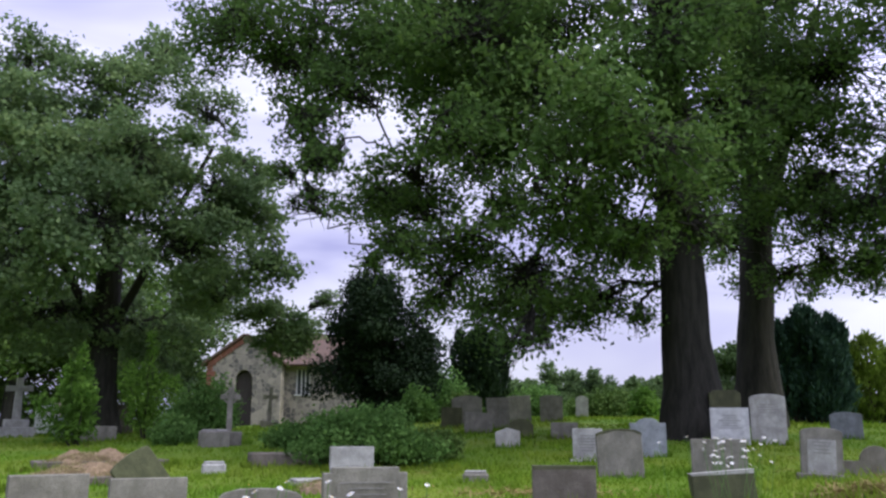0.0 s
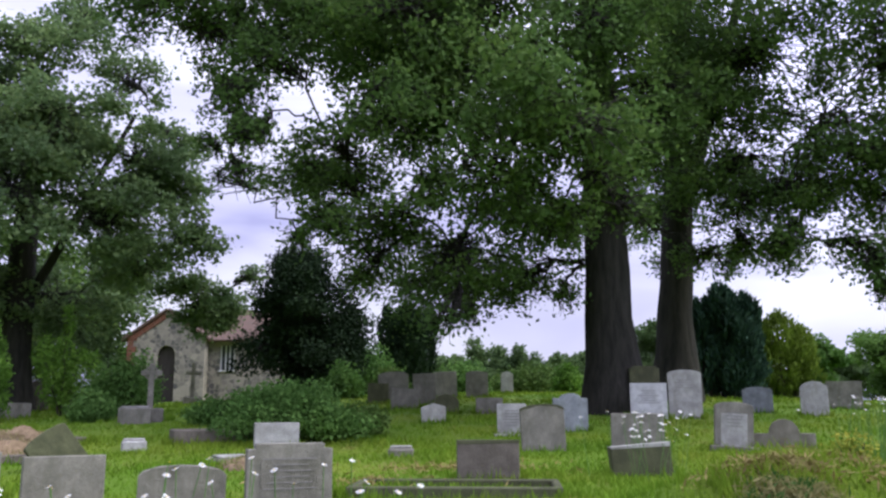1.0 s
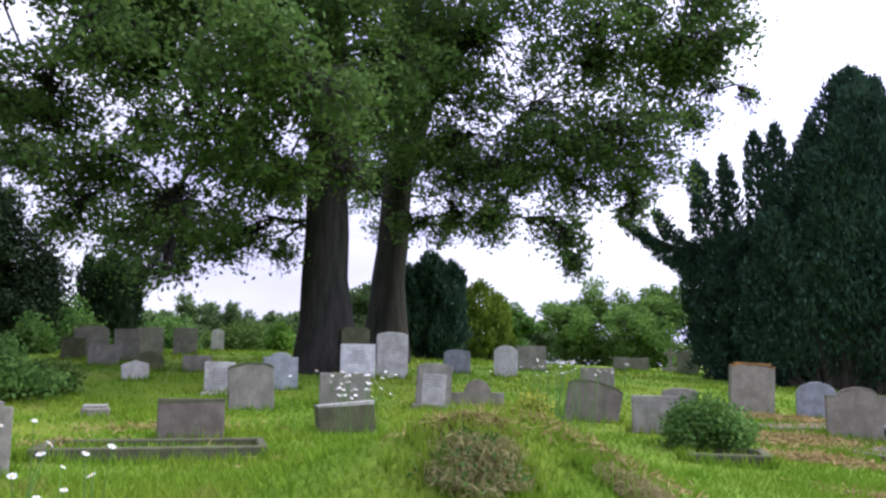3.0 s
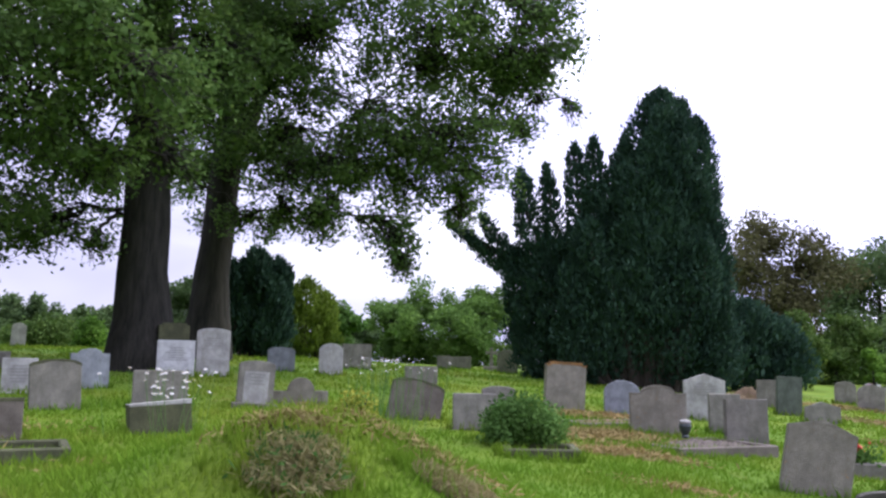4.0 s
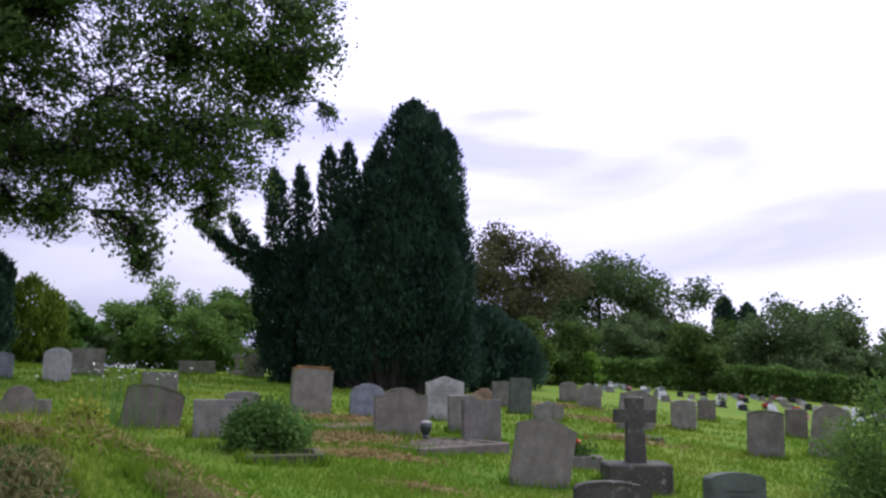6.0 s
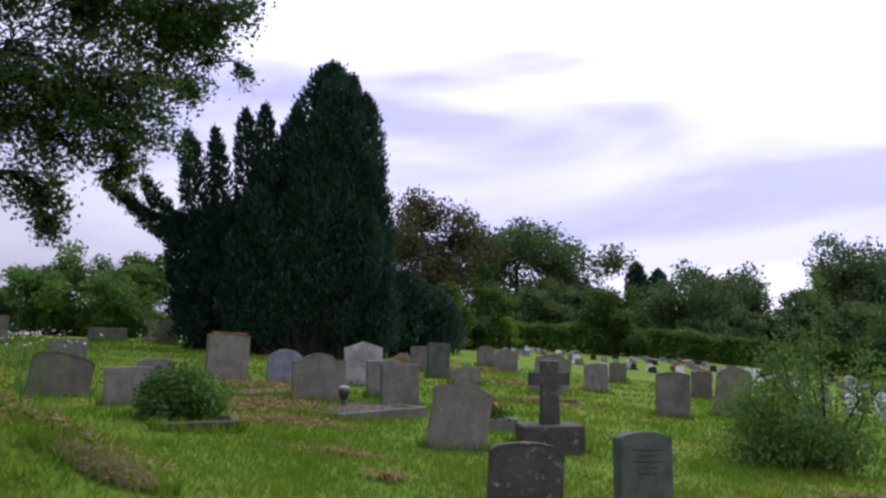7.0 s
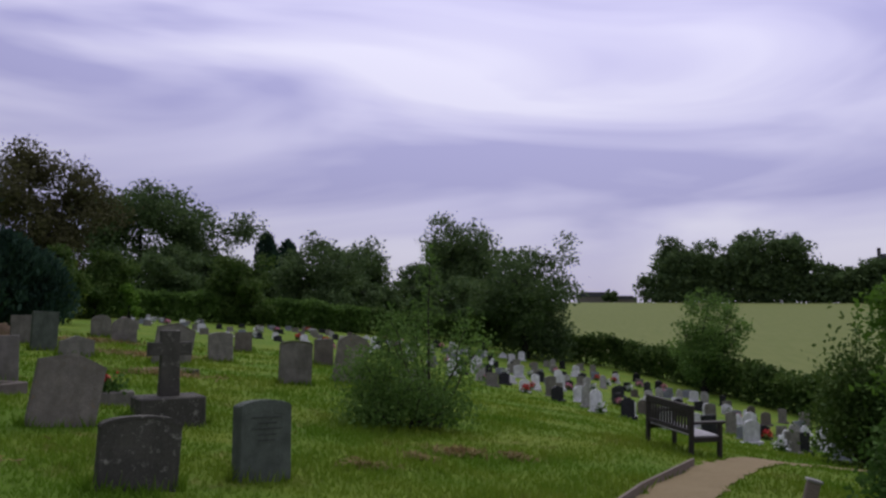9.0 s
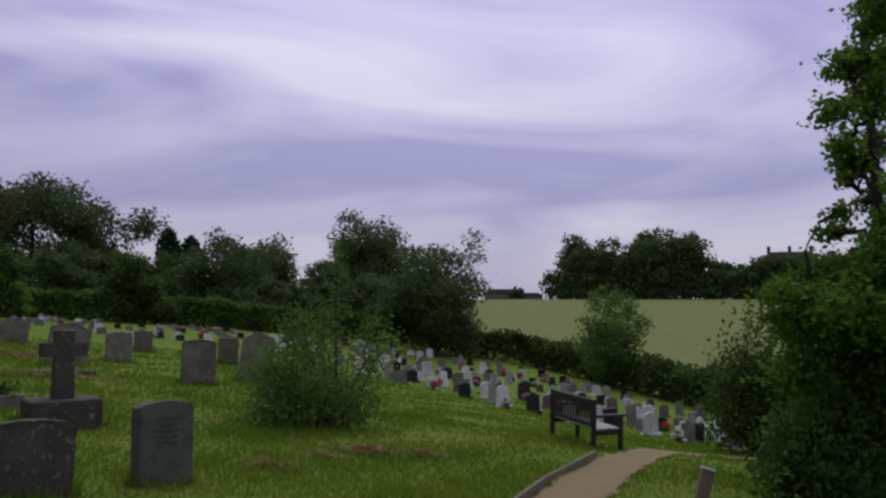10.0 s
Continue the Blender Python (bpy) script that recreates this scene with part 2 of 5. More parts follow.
# ---- ground heights: bearing (degrees clockwise from the first view) by distance
BEARINGS = [-180, -120, -40, -20, 0, 20, 40, 55, 70, 85, 100, 125, 180]
RANGES = [0, 6, 10, 15, 21, 30, 45, 80, 130, 260, 600, 3000]
HEIGHTS = [
    [0.0] * 13,
    [0.0, 0.1, 0.25, 0.3, 0.38, 0.45, 0.4, 0.05, -0.18, -0.32, -0.4, -0.45, 0.0],
    [0.1, 0.2, 0.5, 0.56, 0.66, 0.62, 0.5, 0.2, -0.1, -0.3, -0.55, -0.8, 0.1],
    [0.2, 0.3, 0.75, 0.78, 0.8, 0.74, 0.68, 0.42, -0.05, -0.35, -0.85, -1.3, 0.2],
    [0.3, 0.5, 1.0, 1.05, 1.38, 1.28, 0.98, 0.42, 0.05, -0.55, -1.7, -2.3, 0.3],
    [0.4, 0.7, 1.2, 1.25, 1.95, 1.95, 1.25, 0.5, 0.1, -1.1, -2.7, -3.6, 0.4],
    [0.5, 1.0, 1.5, 1.55, 2.0, 1.95, 1.4, 0.8, 0.2, -1.5, -3.4, -4.6, 0.5],
    [0.6, 1.2, 1.8, 1.8, 1.9, 1.8, 1.5, 1.0, 0.5, -1.2, -3.2, -4.0, 0.6],
    [0.6, 1.2, 1.8, 1.8, 1.9, 1.8, 1.5, 1.3, 0.9, -0.2, -1.2, -1.6, 0.6],
    [0.6, 1.2, 1.8, 1.8, 1.9, 1.8, 1.6, 1.8, 2.4, 3.4, 3.7, 3.7, 0.6],
    [0.0] * 13,
    [0.0] * 13,
]


def smooth_table():
    az = np.arange(-180, 181, 2.0)
    u = np.linspace(0, math.log(1 + 3000 / 4), 241)
    rows = np.array([np.interp(az, BEARINGS, row) for row in HEIGHTS])
    fine = np.array([np.interp(u, np.log(1 + np.array(RANGES) / 4), rows[:, k]) for k in range(len(az))])
    kernel = np.exp(-0.5 * (np.arange(-12, 13) / 4.5) ** 2)
    kernel /= kernel.sum()
    pad = np.concatenate([fine[-13:-1], fine, fine[1:13]], 0)
    fine = np.array([np.convolve(pad[:, k], kernel, "valid") for k in range(len(u))]).T
    pad = np.pad(fine, ((0, 0), (12, 12)), "edge")
    kernel = np.exp(-0.5 * (np.arange(-12, 13) / 2.5) ** 2)
    kernel /= kernel.sum()
    return np.array([np.convolve(row, kernel, "valid") for row in pad])


TABLE = smooth_table()
MOUND = (3.06, 6.01)


def land(x, y):
    """Ground height at x, y (numbers or arrays)."""
    x, y = np.asarray(x, float), np.asarray(y, float)
    d = np.hypot(x, y)
    a = (np.degrees(np.arctan2(x, y)) + 180) / 2
    u = np.log(1 + d / 4) / math.log(1 + 3000 / 4) * 240
    i, j = np.clip(a.astype(int), 0, 179), np.clip(u.astype(int), 0, 239)
    p, q = a - i, u - j
    z = (TABLE[i, j] * (1 - p) * (1 - q) + TABLE[i + 1, j] * p * (1 - q) + TABLE[i, j + 1] * (1 - p) * q + TABLE[i + 1, j + 1] * p * q)
    t, r = (x * 0.92 - y * 0.39) - (MOUND[0] * 0.92 - MOUND[1] * 0.39), (x * 0.39 + y * 0.92) - (MOUND[0] * 0.39 + MOUND[1] * 0.92)
    z = z + 0.7 * np.exp(-(t / 1.5) ** 2 - (r / 0.9) ** 2)
    bump = np.sin(x * 1.7 + 0.6 * np.sin(y * 1.1)) * np.sin(y * 1.9 + 0.8 * np.sin(x * 0.9)) + 0.5 * np.sin(x * 4.1 + y * 2.3) * np.sin(y * 3.7 - x * 1.3)
    return z + 0.022 * bump * np.clip(d / 4, 0, 1) * np.clip(60 / (d + 1), 0, 1)

# ---- small mesh tools ----
GEN = np.random.default_rng(7)


def polar(bearing, distance):
    return distance * math.sin(radians(bearing)), distance * math.cos(radians(bearing))


def on_land(bearing, distance):
    x, y = polar(bearing, distance)
    return Vector((x, y, float(land(x, y))))


def part(name, data, material, parent=None, label=""):
    """Links a bmesh or a mesh as one object, under parent where one is given."""
    if isinstance(data, bmesh.types.BMesh):
        me = bpy.data.meshes.new(name)
        data.to_mesh(me)
        data.free()
        data = me
    if not data.materials:
        data.materials.append(material)
    ob = new(name, data)
    ob.parent = parent
    return tagged(ob, label)


def empty(name, m):
    ob = new(name)
    ob.empty_display_size = 0.2
    ob.matrix_basis = m
    return ob


def polygons(name, verts, size):
    """A mesh of loose polygons with the same number of corners."""
    n = len(verts) // size
    me = bpy.data.meshes.new(name)
    me.vertices.add(n * size)
    me.vertices.foreach_set("co", np.ascontiguousarray(verts, np.float32).ravel())
    me.loops.add(n * size)
    me.loops.foreach_set("vertex_index", np.arange(n * size, dtype=np.int32))
    me.polygons.add(n)
    me.polygons.foreach_set("loop_start", np.arange(0, n * size, size, dtype=np.int32))
    me.update(calc_edges=True)
    return me


def unit(v):
    return v / (np.linalg.norm(v, axis=1, keepdims=True) + 1e-9)


def leaves(name, centres, size, aspect=0.62, axis=None, spread=1.0, level=0.0):
    """Loose bent leaf blades round the centres; axis: the way they point; level: how far they lie flat."""
    n = len(centres)
    a = GEN.normal(size=(n, 3))
    if axis is not None:
        a = axis + spread * a * 0.5
    a[:, 2] *= 1 - 0.5 * level
    a = unit(a)
    b = unit(np.cross(a, GEN.normal(size=(n, 3)) + np.array((0, 0, 2.2 * level))))
    c = np.cross(a, b)
    s = (size * GEN.uniform(0.6, 1.35, n))[:, None]
    w = s * aspect * 0.5
    q = np.stack([centres - a * s * 0.5, centres + b * w + c * w * 0.4 - a * s * 0.05, centres + a * s * 0.5, centres - b * w + c * w * 0.4 - a * s * 0.05], 1)
    return polygons(name, q.reshape(-1, 3), 4)


class Tubes:
    """Collects tapered tubes into one mesh."""

    def __init__(self):
        self.v, self.f, self.count = [], [], 0

    def add(self, points, radii, sides=6, rough=0.0):
        p = np.asarray(points, float)
        r = np.asarray(radii, float)
        k = len(p)
        d = np.gradient(p, axis=0)
        d = unit(d)
        side = unit(np.cross(d, np.array([[0.31, 0.87, 0.11]])))
        up = np.cross(d, side)
        ang = np.linspace(0, 2 * math.pi, sides, endpoint=False)
        ring = side[:, None] * np.cos(ang)[None, :, None] + up[:, None] * np.sin(ang)[None, :, None]
        wob = 1 + rough * GEN.normal(size=(k, sides, 1)) if rough else 1.0
        self.v.append((p[:, None] + ring * r[:, None, None] * wob).reshape(-1, 3))
        i = np.arange(k - 1)[:, None] * sides
        j = np.arange(sides)[None]
        jn = (j + 1) % sides
        self.f.append((np.stack([i + j, i + jn, i + sides + jn, i + sides + j], -1) + self.count).reshape(-1, 4))
        self.count += k * sides

    def mesh(self, name):
        me = bpy.data.meshes.new(name)
        me.from_pydata(np.concatenate(self.v).tolist(), [], np.concatenate(self.f).tolist())
        me.polygons.foreach_set("use_smooth", np.ones(len(me.polygons), bool))
        me.update()
        return me


def curve_points(a, b, sag, n=6, wander=0.0):
    a, b = np.asarray(a, float), np.asarray(b, float)
    t = np.linspace(0, 1, n)[:, None]
    p = a + (b - a) * t
    p[:, 2] += (4 * t * (1 - t))[:, 0] * sag
    p[1:-1] += GEN.normal(size=(n - 2, 3)) * wander
    return p


def in_ball(n, shell=0.45):
    v = unit(GEN.normal(size=(n, 3)))
    return v * (GEN.uniform(0, 1, n) ** shell)[:, None]


def leafy_tree(name, base, trunks, lobes, leaf, leaf_size, per_lobe, label, material, bark=BARK, twigs=26, bunch=0.34, category="tree", droop=0.0, flat=0.8, fill=0.12, level=0.5, fine=True, swell=1.0):
    """A broadleaf tree. base: its foot; trunks: (foot offset, top offset, foot radius, top radius);
    lobes: (x, y, z, r) of the crown's clumps, from the foot; each hangs on a limb and has twigs with bunches of leaves."""
    thing = tagged(empty(name, Matrix.Translation(base)), label, category)
    wood, centres = Tubes(), []
    stems = []
    for foot, top, r0, r1 in trunks:
        p = curve_points(foot, top, 0, 12, 0.05 * r0)
        t = np.linspace(0, 1, 12)
        r = r0 + (r1 - r0) * t
        r[:2] *= (1.55, 1.12)
        p[0, 2] -= 0.4
        wood.add(p, r, 14, 0.035)
        stems.append((p, r))
    # grow limbs outwards: each clump hangs on the nearest wood already there
    nodes = [p[3:] for p, _ in stems]
    thick = [r[3:] * 0.55 for _, r in stems]
    mid = np.concatenate(nodes).mean(0)
    for x, y, z, rad in sorted(lobes, key=lambda q: math.dist(q[:3], mid)):
        c = np.array((x, y, z), float)
        have, radii = np.concatenate(nodes), np.concatenate(thick)
        gap = np.linalg.norm(have - c, axis=1) + 0.8 * np.clip(have[:, 2] - c[2], 0, 9)
        k = int(np.argmin(gap))
        reach = float(np.linalg.norm(have[k] - c))
        limb = curve_points(have[k], c, 0.12 * reach, 9, 0.04 * reach)
        r_limb = np.linspace(min(radii[k] * 0.8, 0.05 + 0.022 * reach), 0.03, 9)
        wood.add(limb, r_limb, 6)
        nodes.append(limb[2:])
        thick.append(r_limb[2:])
        split = (8 if fine else 6) if rad > 0.6 else 1
        subs = [c + in_ball(1, 0.35)[0] * rad * 0.95 * swell * np.array((1, 1, flat)) for _ in range(split)]
        n = max(40, int(per_lobe * rad ** 2)) // split
        for sub in subs:
            r_sub = rad * swell * (0.55 if split > 1 else 1.0)
            ends = in_ball(max(5, twigs // split), 0.5) * r_sub * np.array((1, 1, flat)) + sub
            ends[:, 2] -= droop * np.abs(GEN.normal(size=len(ends)))
            for e in ends if fine else ends[:2]:
                twig = curve_points(limb[GEN.integers(5, 9)], e, 0.05 * rad, 5 if fine else 3, 0.06 * rad)
                wood.add(twig, np.linspace(0.014 + 0.005 * rad, 0.006, len(twig)), 3)
            # leaves sit in bunches along the twigs' ends, and some loosely between
            loose = int(n * fill)
            back = GEN.beta(1.0, 2.2, n - loose)[:, None] * 0.5
            at = ends[GEN.integers(0, len(ends), n - loose)]
            at = at + (sub - at) * back
            centres.append(at + GEN.normal(size=at.shape) * bunch * np.array((1, 1, 0.6)) * min(1.0, 0.45 + 0.4 * rad))
            centres.append(sub + in_ball(loose, 0.4) * r_sub * 1.05 * np.array((1, 1, flat)))
    part("trunk", wood.mesh("trunk"), bark, thing, "dark furrowed bark")
    pts = np.concatenate(centres)
    part("crown", leaves("crown", pts, leaf_size, level=level), material, thing)
    return thing


def plume_tree(name, base, plumes, count, size, label, material, category="conifer"):
    """A conifer of upright plumes: (x, y, foot height, top height, radius, lean x, lean y)."""
    thing = tagged(empty(name, Matrix.Translation(base)), label, category)
    centres, ways = [], []
    total = sum((z1 - z0) * r for _, _, z0, z1, r, _, _ in plumes)
    for x, y, z0, z1, r, lx, ly in plumes:
        wood = Tubes()
        wood.add([(x * 0.4, y * 0.4, -0.3), (x * 0.8, y * 0.8, z0 + 0.2 * (z1 - z0)), (x + lx * 0.6, y + ly * 0.6, z0 + 0.6 * (z1 - z0)), (x + lx, y + ly, z1 - 0.2)], (0.16, 0.12, 0.07, 0.02), 6)
        part("stem", wood.mesh("stem"), TWIG, thing)
        n = int(count * (z1 - z0) * r / total)
        t = GEN.beta(1.25, 1.1, n)
        prof = np.minimum(1, 3.2 * t + 0.45) * np.sqrt(np.clip(1 - t ** 3.6, 0, 1))
        ang = GEN.uniform(0, 2 * math.pi, n)
        ripple = 1 + 0.18 * np.sin(ang * 3 + t * 9 + x) + 0.17 * np.sin(ang * 6 - t * (z1 - z0) * 3.1) + 0.12 * np.sin(t * (z1 - z0) * 5.3 + 2 * ang)
        rr = r * prof * ripple * GEN.uniform(0.0, 1, n) ** 0.28
        rr += 0.1 * r * GEN.normal(size=n) * (GEN.uniform(size=n) < 0.12)
        p = np.stack([x + lx * t + rr * np.cos(ang), y + ly * t + rr * np.sin(ang), z0 + (z1 - z0) * t + 0.1 * GEN.normal(size=n)], 1)
        centres.append(p)
        ways.append(np.stack([np.cos(ang) * 0.55, np.sin(ang) * 0.55, np.full(n, 0.95)], 1))
    part("foliage", leaves("foliage", np.concatenate(centres), size, 0.34, np.concatenate(ways), 0.75), material, thing)
    return thing


def bush(name, bearing, distance, rx, ry, height, count, size, label, material, category="bush", lumps=9, seed_z=0.0, aspect=0.62):
    """A shrub of many stems with lumps of leaves down to the ground."""
    base = on_land(bearing, distance)
    thing = tagged(empty(name, Matrix.Translation(base)), label, category)
    wood, centres = Tubes(), []
    spin = math.radians(-bearing)
    ca, sa = math.cos(spin), math.sin(spin)
    for k in range(lumps):
        a = 2 * math.pi * (k / lumps) + GEN.uniform(-0.3, 0.3)
        q = math.sqrt(GEN.uniform(0.05, 1))
        u, v = rx * 0.62 * q * math.cos(a), ry * 0.62 * q * math.sin(a)
        top = height * (1 - 0.62 * q ** 2) * GEN.uniform(0.8, 1.05)
        x, y = u * ca - v * sa, u * sa + v * ca
        wood.add([(0.2 * x, 0.2 * y, -0.15), (0.7 * x, 0.7 * y, 0.45 * top), (x, y, 0.85 * top)], (0.025, 0.018, 0.008), 5)
        n = count // lumps
        b = in_ball(n, 0.4)
        r = 0.48 * (rx + ry) / 2
        p = np.stack([x + b[:, 0] * r, y + b[:, 1] * r, top * 0.55 + b[:, 2] * top * 0.5 + seed_z], 1)
        p[:, 2] = np.maximum(p[:, 2], 0.02 + 0.1 * GEN.uniform(size=n))
        centres.append(p + GEN.normal(size=(n, 3)) * 0.06 * height)
    part("stems", wood.mesh("stems"), TWIG, thing)
    part("foliage", leaves("foliage", np.concatenate(centres), size, aspect), material, thing)
    return thing


# ---- ground ----


def ground_sheet():
    az = np.concatenate([np.arange(-180, -36, 4.0), np.arange(-36, 125, 0.6), np.arange(125, 180, 4.0)])
    d = np.concatenate([[0.0], np.geomspace(0.8, 3000, 170)])
    k, m = len(az), len(d)
    x = d[:, None] * np.sin(np.radians(az))[None]
    y = d[:, None] * np.cos(np.radians(az))[None]
    z = land(x, y)
    me = bpy.data.meshes.new("ground")
    v = np.stack([x, y, z], -1).reshape(-1, 3)
    i, j = np.meshgrid(np.arange(m - 1), np.arange(k), indexing="ij")
    jn = (j + 1) % k
    f = np.stack([i * k + j, (i + 1) * k + j, (i + 1) * k + jn, i * k + jn], -1).reshape(-1, 4)
    me.from_pydata(v.tolist(), [], f.tolist())
    me.polygons.foreach_set("use_smooth", np.ones(len(me.polygons), bool))
    me.materials.append(TURF)
    me.materials.append(FIELD)
    mid_az, mid_d = az[j.ravel()], d[i.ravel()]
    edge = np.interp(mid_az, [60, 84, 96, 107, 116, 130, 180], [120, 74, 62, 48, 40, 38, 38])
    field = (mid_az > 62) & (mid_d > edge + 1)
    me.polygons.foreach_set("material_index", field.astype(np.int32))
    me.update()
    return tagged(new("ground", me), "mown green turf with rough tufts and a far field", "ground", kind="structure")


ground_sheet()


def grass(count=300000):
    az = GEN.uniform(-34, 122, count)
    d = 2.4 * np.exp(GEN.uniform(0, 1, count) * math.log(34 / 2.4))
    extra = count // 4
    az = np.concatenate([az, GEN.uniform(-180, 180, extra)])
    d = np.concatenate([d, 16 * np.sqrt(GEN.uniform(0.0004, 1, extra))])
    count += extra
    x, y = d * np.sin(np.radians(az)), d * np.cos(np.radians(az))
    on_path = (az > 92.5) & (az < 107) & (d > 7.5) & (d < 17.5) & (np.abs(path_offset(x, y)) < 0.34)
    tuft = 0.5 + 0.5 * np.sin(x * 1.3 + 2 * np.sin(y * 0.7)) * np.sin(y * 1.5 + 1.7 * np.sin(x * 0.6))
    keep = ~on_path & (GEN.uniform(size=count) < 0.45 + 0.55 * tuft)
    x, y, d, tuft = x[keep], y[keep], d[keep], tuft[keep]
    n = len(x)
    near_mound = np.exp(-((x - MOUND[0]) / 1.6) ** 2 - ((y - MOUND[1]) / 1.4) ** 2)
    h = (0.035 + 0.075 * tuft * GEN.uniform(0.4, 1.2, n) + 0.11 * near_mound * GEN.uniform(0.2, 1, n)) * (1 + 0.012 * d)
    z = land(x, y)
    w = 0.004 + 0.0009 * d
    a = GEN.uniform(0, math.pi, n)
    lean = GEN.normal(size=(n, 2)) * 0.4 * h[:, None]
    p = np.stack([x, y, z - 0.01], 1)
    side = np.stack([np.cos(a) * w, np.sin(a) * w, np.zeros(n)], 1)
    tip = p + np.stack([lean[:, 0], lean[:, 1], h], 1)
    # longer grass that the mower leaves round the stones
    feet = np.array([f for f in FEET for _ in range(150)])
    n = len(feet)
    a, r = GEN.uniform(0, 2 * math.pi, n), np.abs(GEN.normal(size=n))
    fx = feet[:, 0] + np.cos(feet[:, 3]) * feet[:, 2] * 0.62 * np.cos(a) - np.sin(feet[:, 3]) * (0.06 + 0.07 * r) * np.sin(a)
    fy = feet[:, 1] + np.sin(feet[:, 3]) * feet[:, 2] * 0.62 * np.cos(a) + np.cos(feet[:, 3]) * (0.06 + 0.07 * r) * np.sin(a)
    fd = np.hypot(fx, fy)
    fp = np.stack([fx, fy, land(fx, fy) - 0.01], 1)
    turn = GEN.uniform(0, math.pi, n)
    fw = 0.004 + 0.0008 * fd
    fs = np.stack([np.cos(turn) * fw, np.sin(turn) * fw, np.zeros(n)], 1)
    fh = GEN.uniform(0.05, 0.2, n)
    ft = fp + np.stack([GEN.normal(size=n) * 0.3 * fh, GEN.normal(size=n) * 0.3 * fh, fh], 1)
    p, side, tip = np.concatenate([p, fp]), np.concatenate([side, fs]), np.concatenate([tip, ft])
    me = polygons("grass", np.stack([p - side, p + side, tip], 1).reshape(-1, 3), 3)
    me.materials.append(BLADE)
    return tagged(new("grass", me), "short green grass blades with longer tufts", "grass", kind="stuff")


# ---- gravel path with timber edging ----
PATH = [polar(95.5, 7.0), polar(97.8, 8.8), polar(100.2, 10.8), polar(102.4, 13.2), polar(104.2, 15.2), polar(109.5, 17.0), polar(118, 19.0)]


def path_offset(x, y):
    """Distance from the path's middle line."""
    best = np.full(np.shape(x), 99.0)
    for (ax, ay), (bx, by) in zip(PATH, PATH[1:]):
        l2 = (bx - ax) ** 2 + (by - ay) ** 2
        t = np.clip(((x - ax) * (bx - ax) + (y - ay) * (by - ay)) / l2, 0, 1)
        best = np.minimum(best, np.hypot(x - ax - t * (bx - ax), y - ay - t * (by - ay)))
    return best


def path_line(n=60):
    k = np.linspace(0, len(PATH) - 1, n)
    p = np.stack([np.interp(k, range(len(PATH)), [q[c] for q in PATH]) for c in (0, 1)], 1)
    for _ in range(4):
        p[1:-1] = (p[:-2] + 2 * p[1:-1] + p[2:]) / 4
    d = unit(np.gradient(p, axis=0))
    return p, np.stack([d[:, 1], -d[:, 0]], 1)


def gravel_path():
    p, side = path_line()
    bm = bmesh.new()
    rows = []
    for q, s in zip(p, side):
        row = []
        for k in np.linspace(-0.34, 0.34, 8):
            e = q + s * (k + (0.05 * GEN.normal() if abs(k) > 0.33 else 0))
            row.append(bm.verts.new((e[0], e[1], float(land(e[0], e[1])) + 0.015 + 0.004 * GEN.normal())))
        rows.append(row)
    for a, b in zip(rows, rows[1:]):
        for k in range(7):
            bm.faces.new((a[k], a[k + 1], b[k + 1], b[k]))
    tagged(part("path", bm, GRAVEL), "narrow pale brown gravel path", "path", kind="structure")
    for k in range(2, 26, 6):
        a, b = p[k] - side[k] * 0.38, p[min(k + 6, 26)] - side[min(k + 6, 26)] * 0.38
        za, zb = float(land(*a)) + 0.03, float(land(*b)) + 0.03
        bm = bmesh.new()
        bmesh.ops.create_cube(bm, size=1)
        length = float(np.hypot(*(b - a)))
        bmesh.ops.scale(bm, vec=(length * 1.0, 0.035, 0.16), verts=bm.verts)
        bmesh.ops.bevel(bm, geom=bm.edges[:], offset=0.006, segments=1, affect="EDGES")
        ob = part("edging_board", bm, BOARD)
        ang = math.atan2(b[1] - a[1], b[0] - a[0])
        ob.matrix_basis = Matrix.Translation(((a[0] + b[0]) / 2, (a[1] + b[1]) / 2, (za + zb) / 2)) @ Matrix.Rotation(ang, 4, "Z") @ Matrix.Rotation(-math.atan2(zb - za, length), 4, "Y")
        tagged(ob, "weathered timber edging board beside the gravel path", "edging", "path edging boards")


gravel_path()
FEET = []


# ---- gravestones ----


def outline(shape, w, h):
    """Half-symmetric outlines of gravestones, as points from the foot left round to the foot right."""
    a = w / 2
    arc = [(-math.cos(t), math.sin(t)) for t in np.linspace(0, math.pi, 13)]
    if shape == "arch":
        r = 0.32 * w
        top = [(a * x, h - r + r * y) for x, y in arc]
    elif shape == "round":
        top = [(a * x, h - a + a * y) for x, y in arc]
    elif shape == "shoulder":
        r, s = 0.30 * w, 0.14 * w
        top = [(-a, h - s), (-a * 0.66, h - s)] + [(r * x, h - s + s * y) for x, y in arc] + [(a * 0.66, h - s), (a, h - s)]
    elif shape == "camber":
        top = [(a * x, h - 0.12 * w + 0.12 * w * y) for x, y in arc]
    elif shape == "peak":
        top = [(-a, h - 0.16 * w), (0, h), (a, h - 0.16 * w)]
    elif shape == "notch":
        top = [(-a, h - 0.05), (-a * 0.8, h - 0.05), (-a * 0.8, h), (a * 0.8, h), (a * 0.8, h - 0.05), (a, h - 0.05)]
    elif shape == "wide":
        r = 0.24 * w
        top = [(-a, h - r), (-a * 0.55, h - r)] + [(r * 1.02 * x, h - r + r * y) for x, y in arc] + [(a * 0.55, h - r), (a, h - r)]
    else:
        top = [(-a, h), (a, h)]
    return [(-a, -0.12)] + top + [(a, -0.12)]


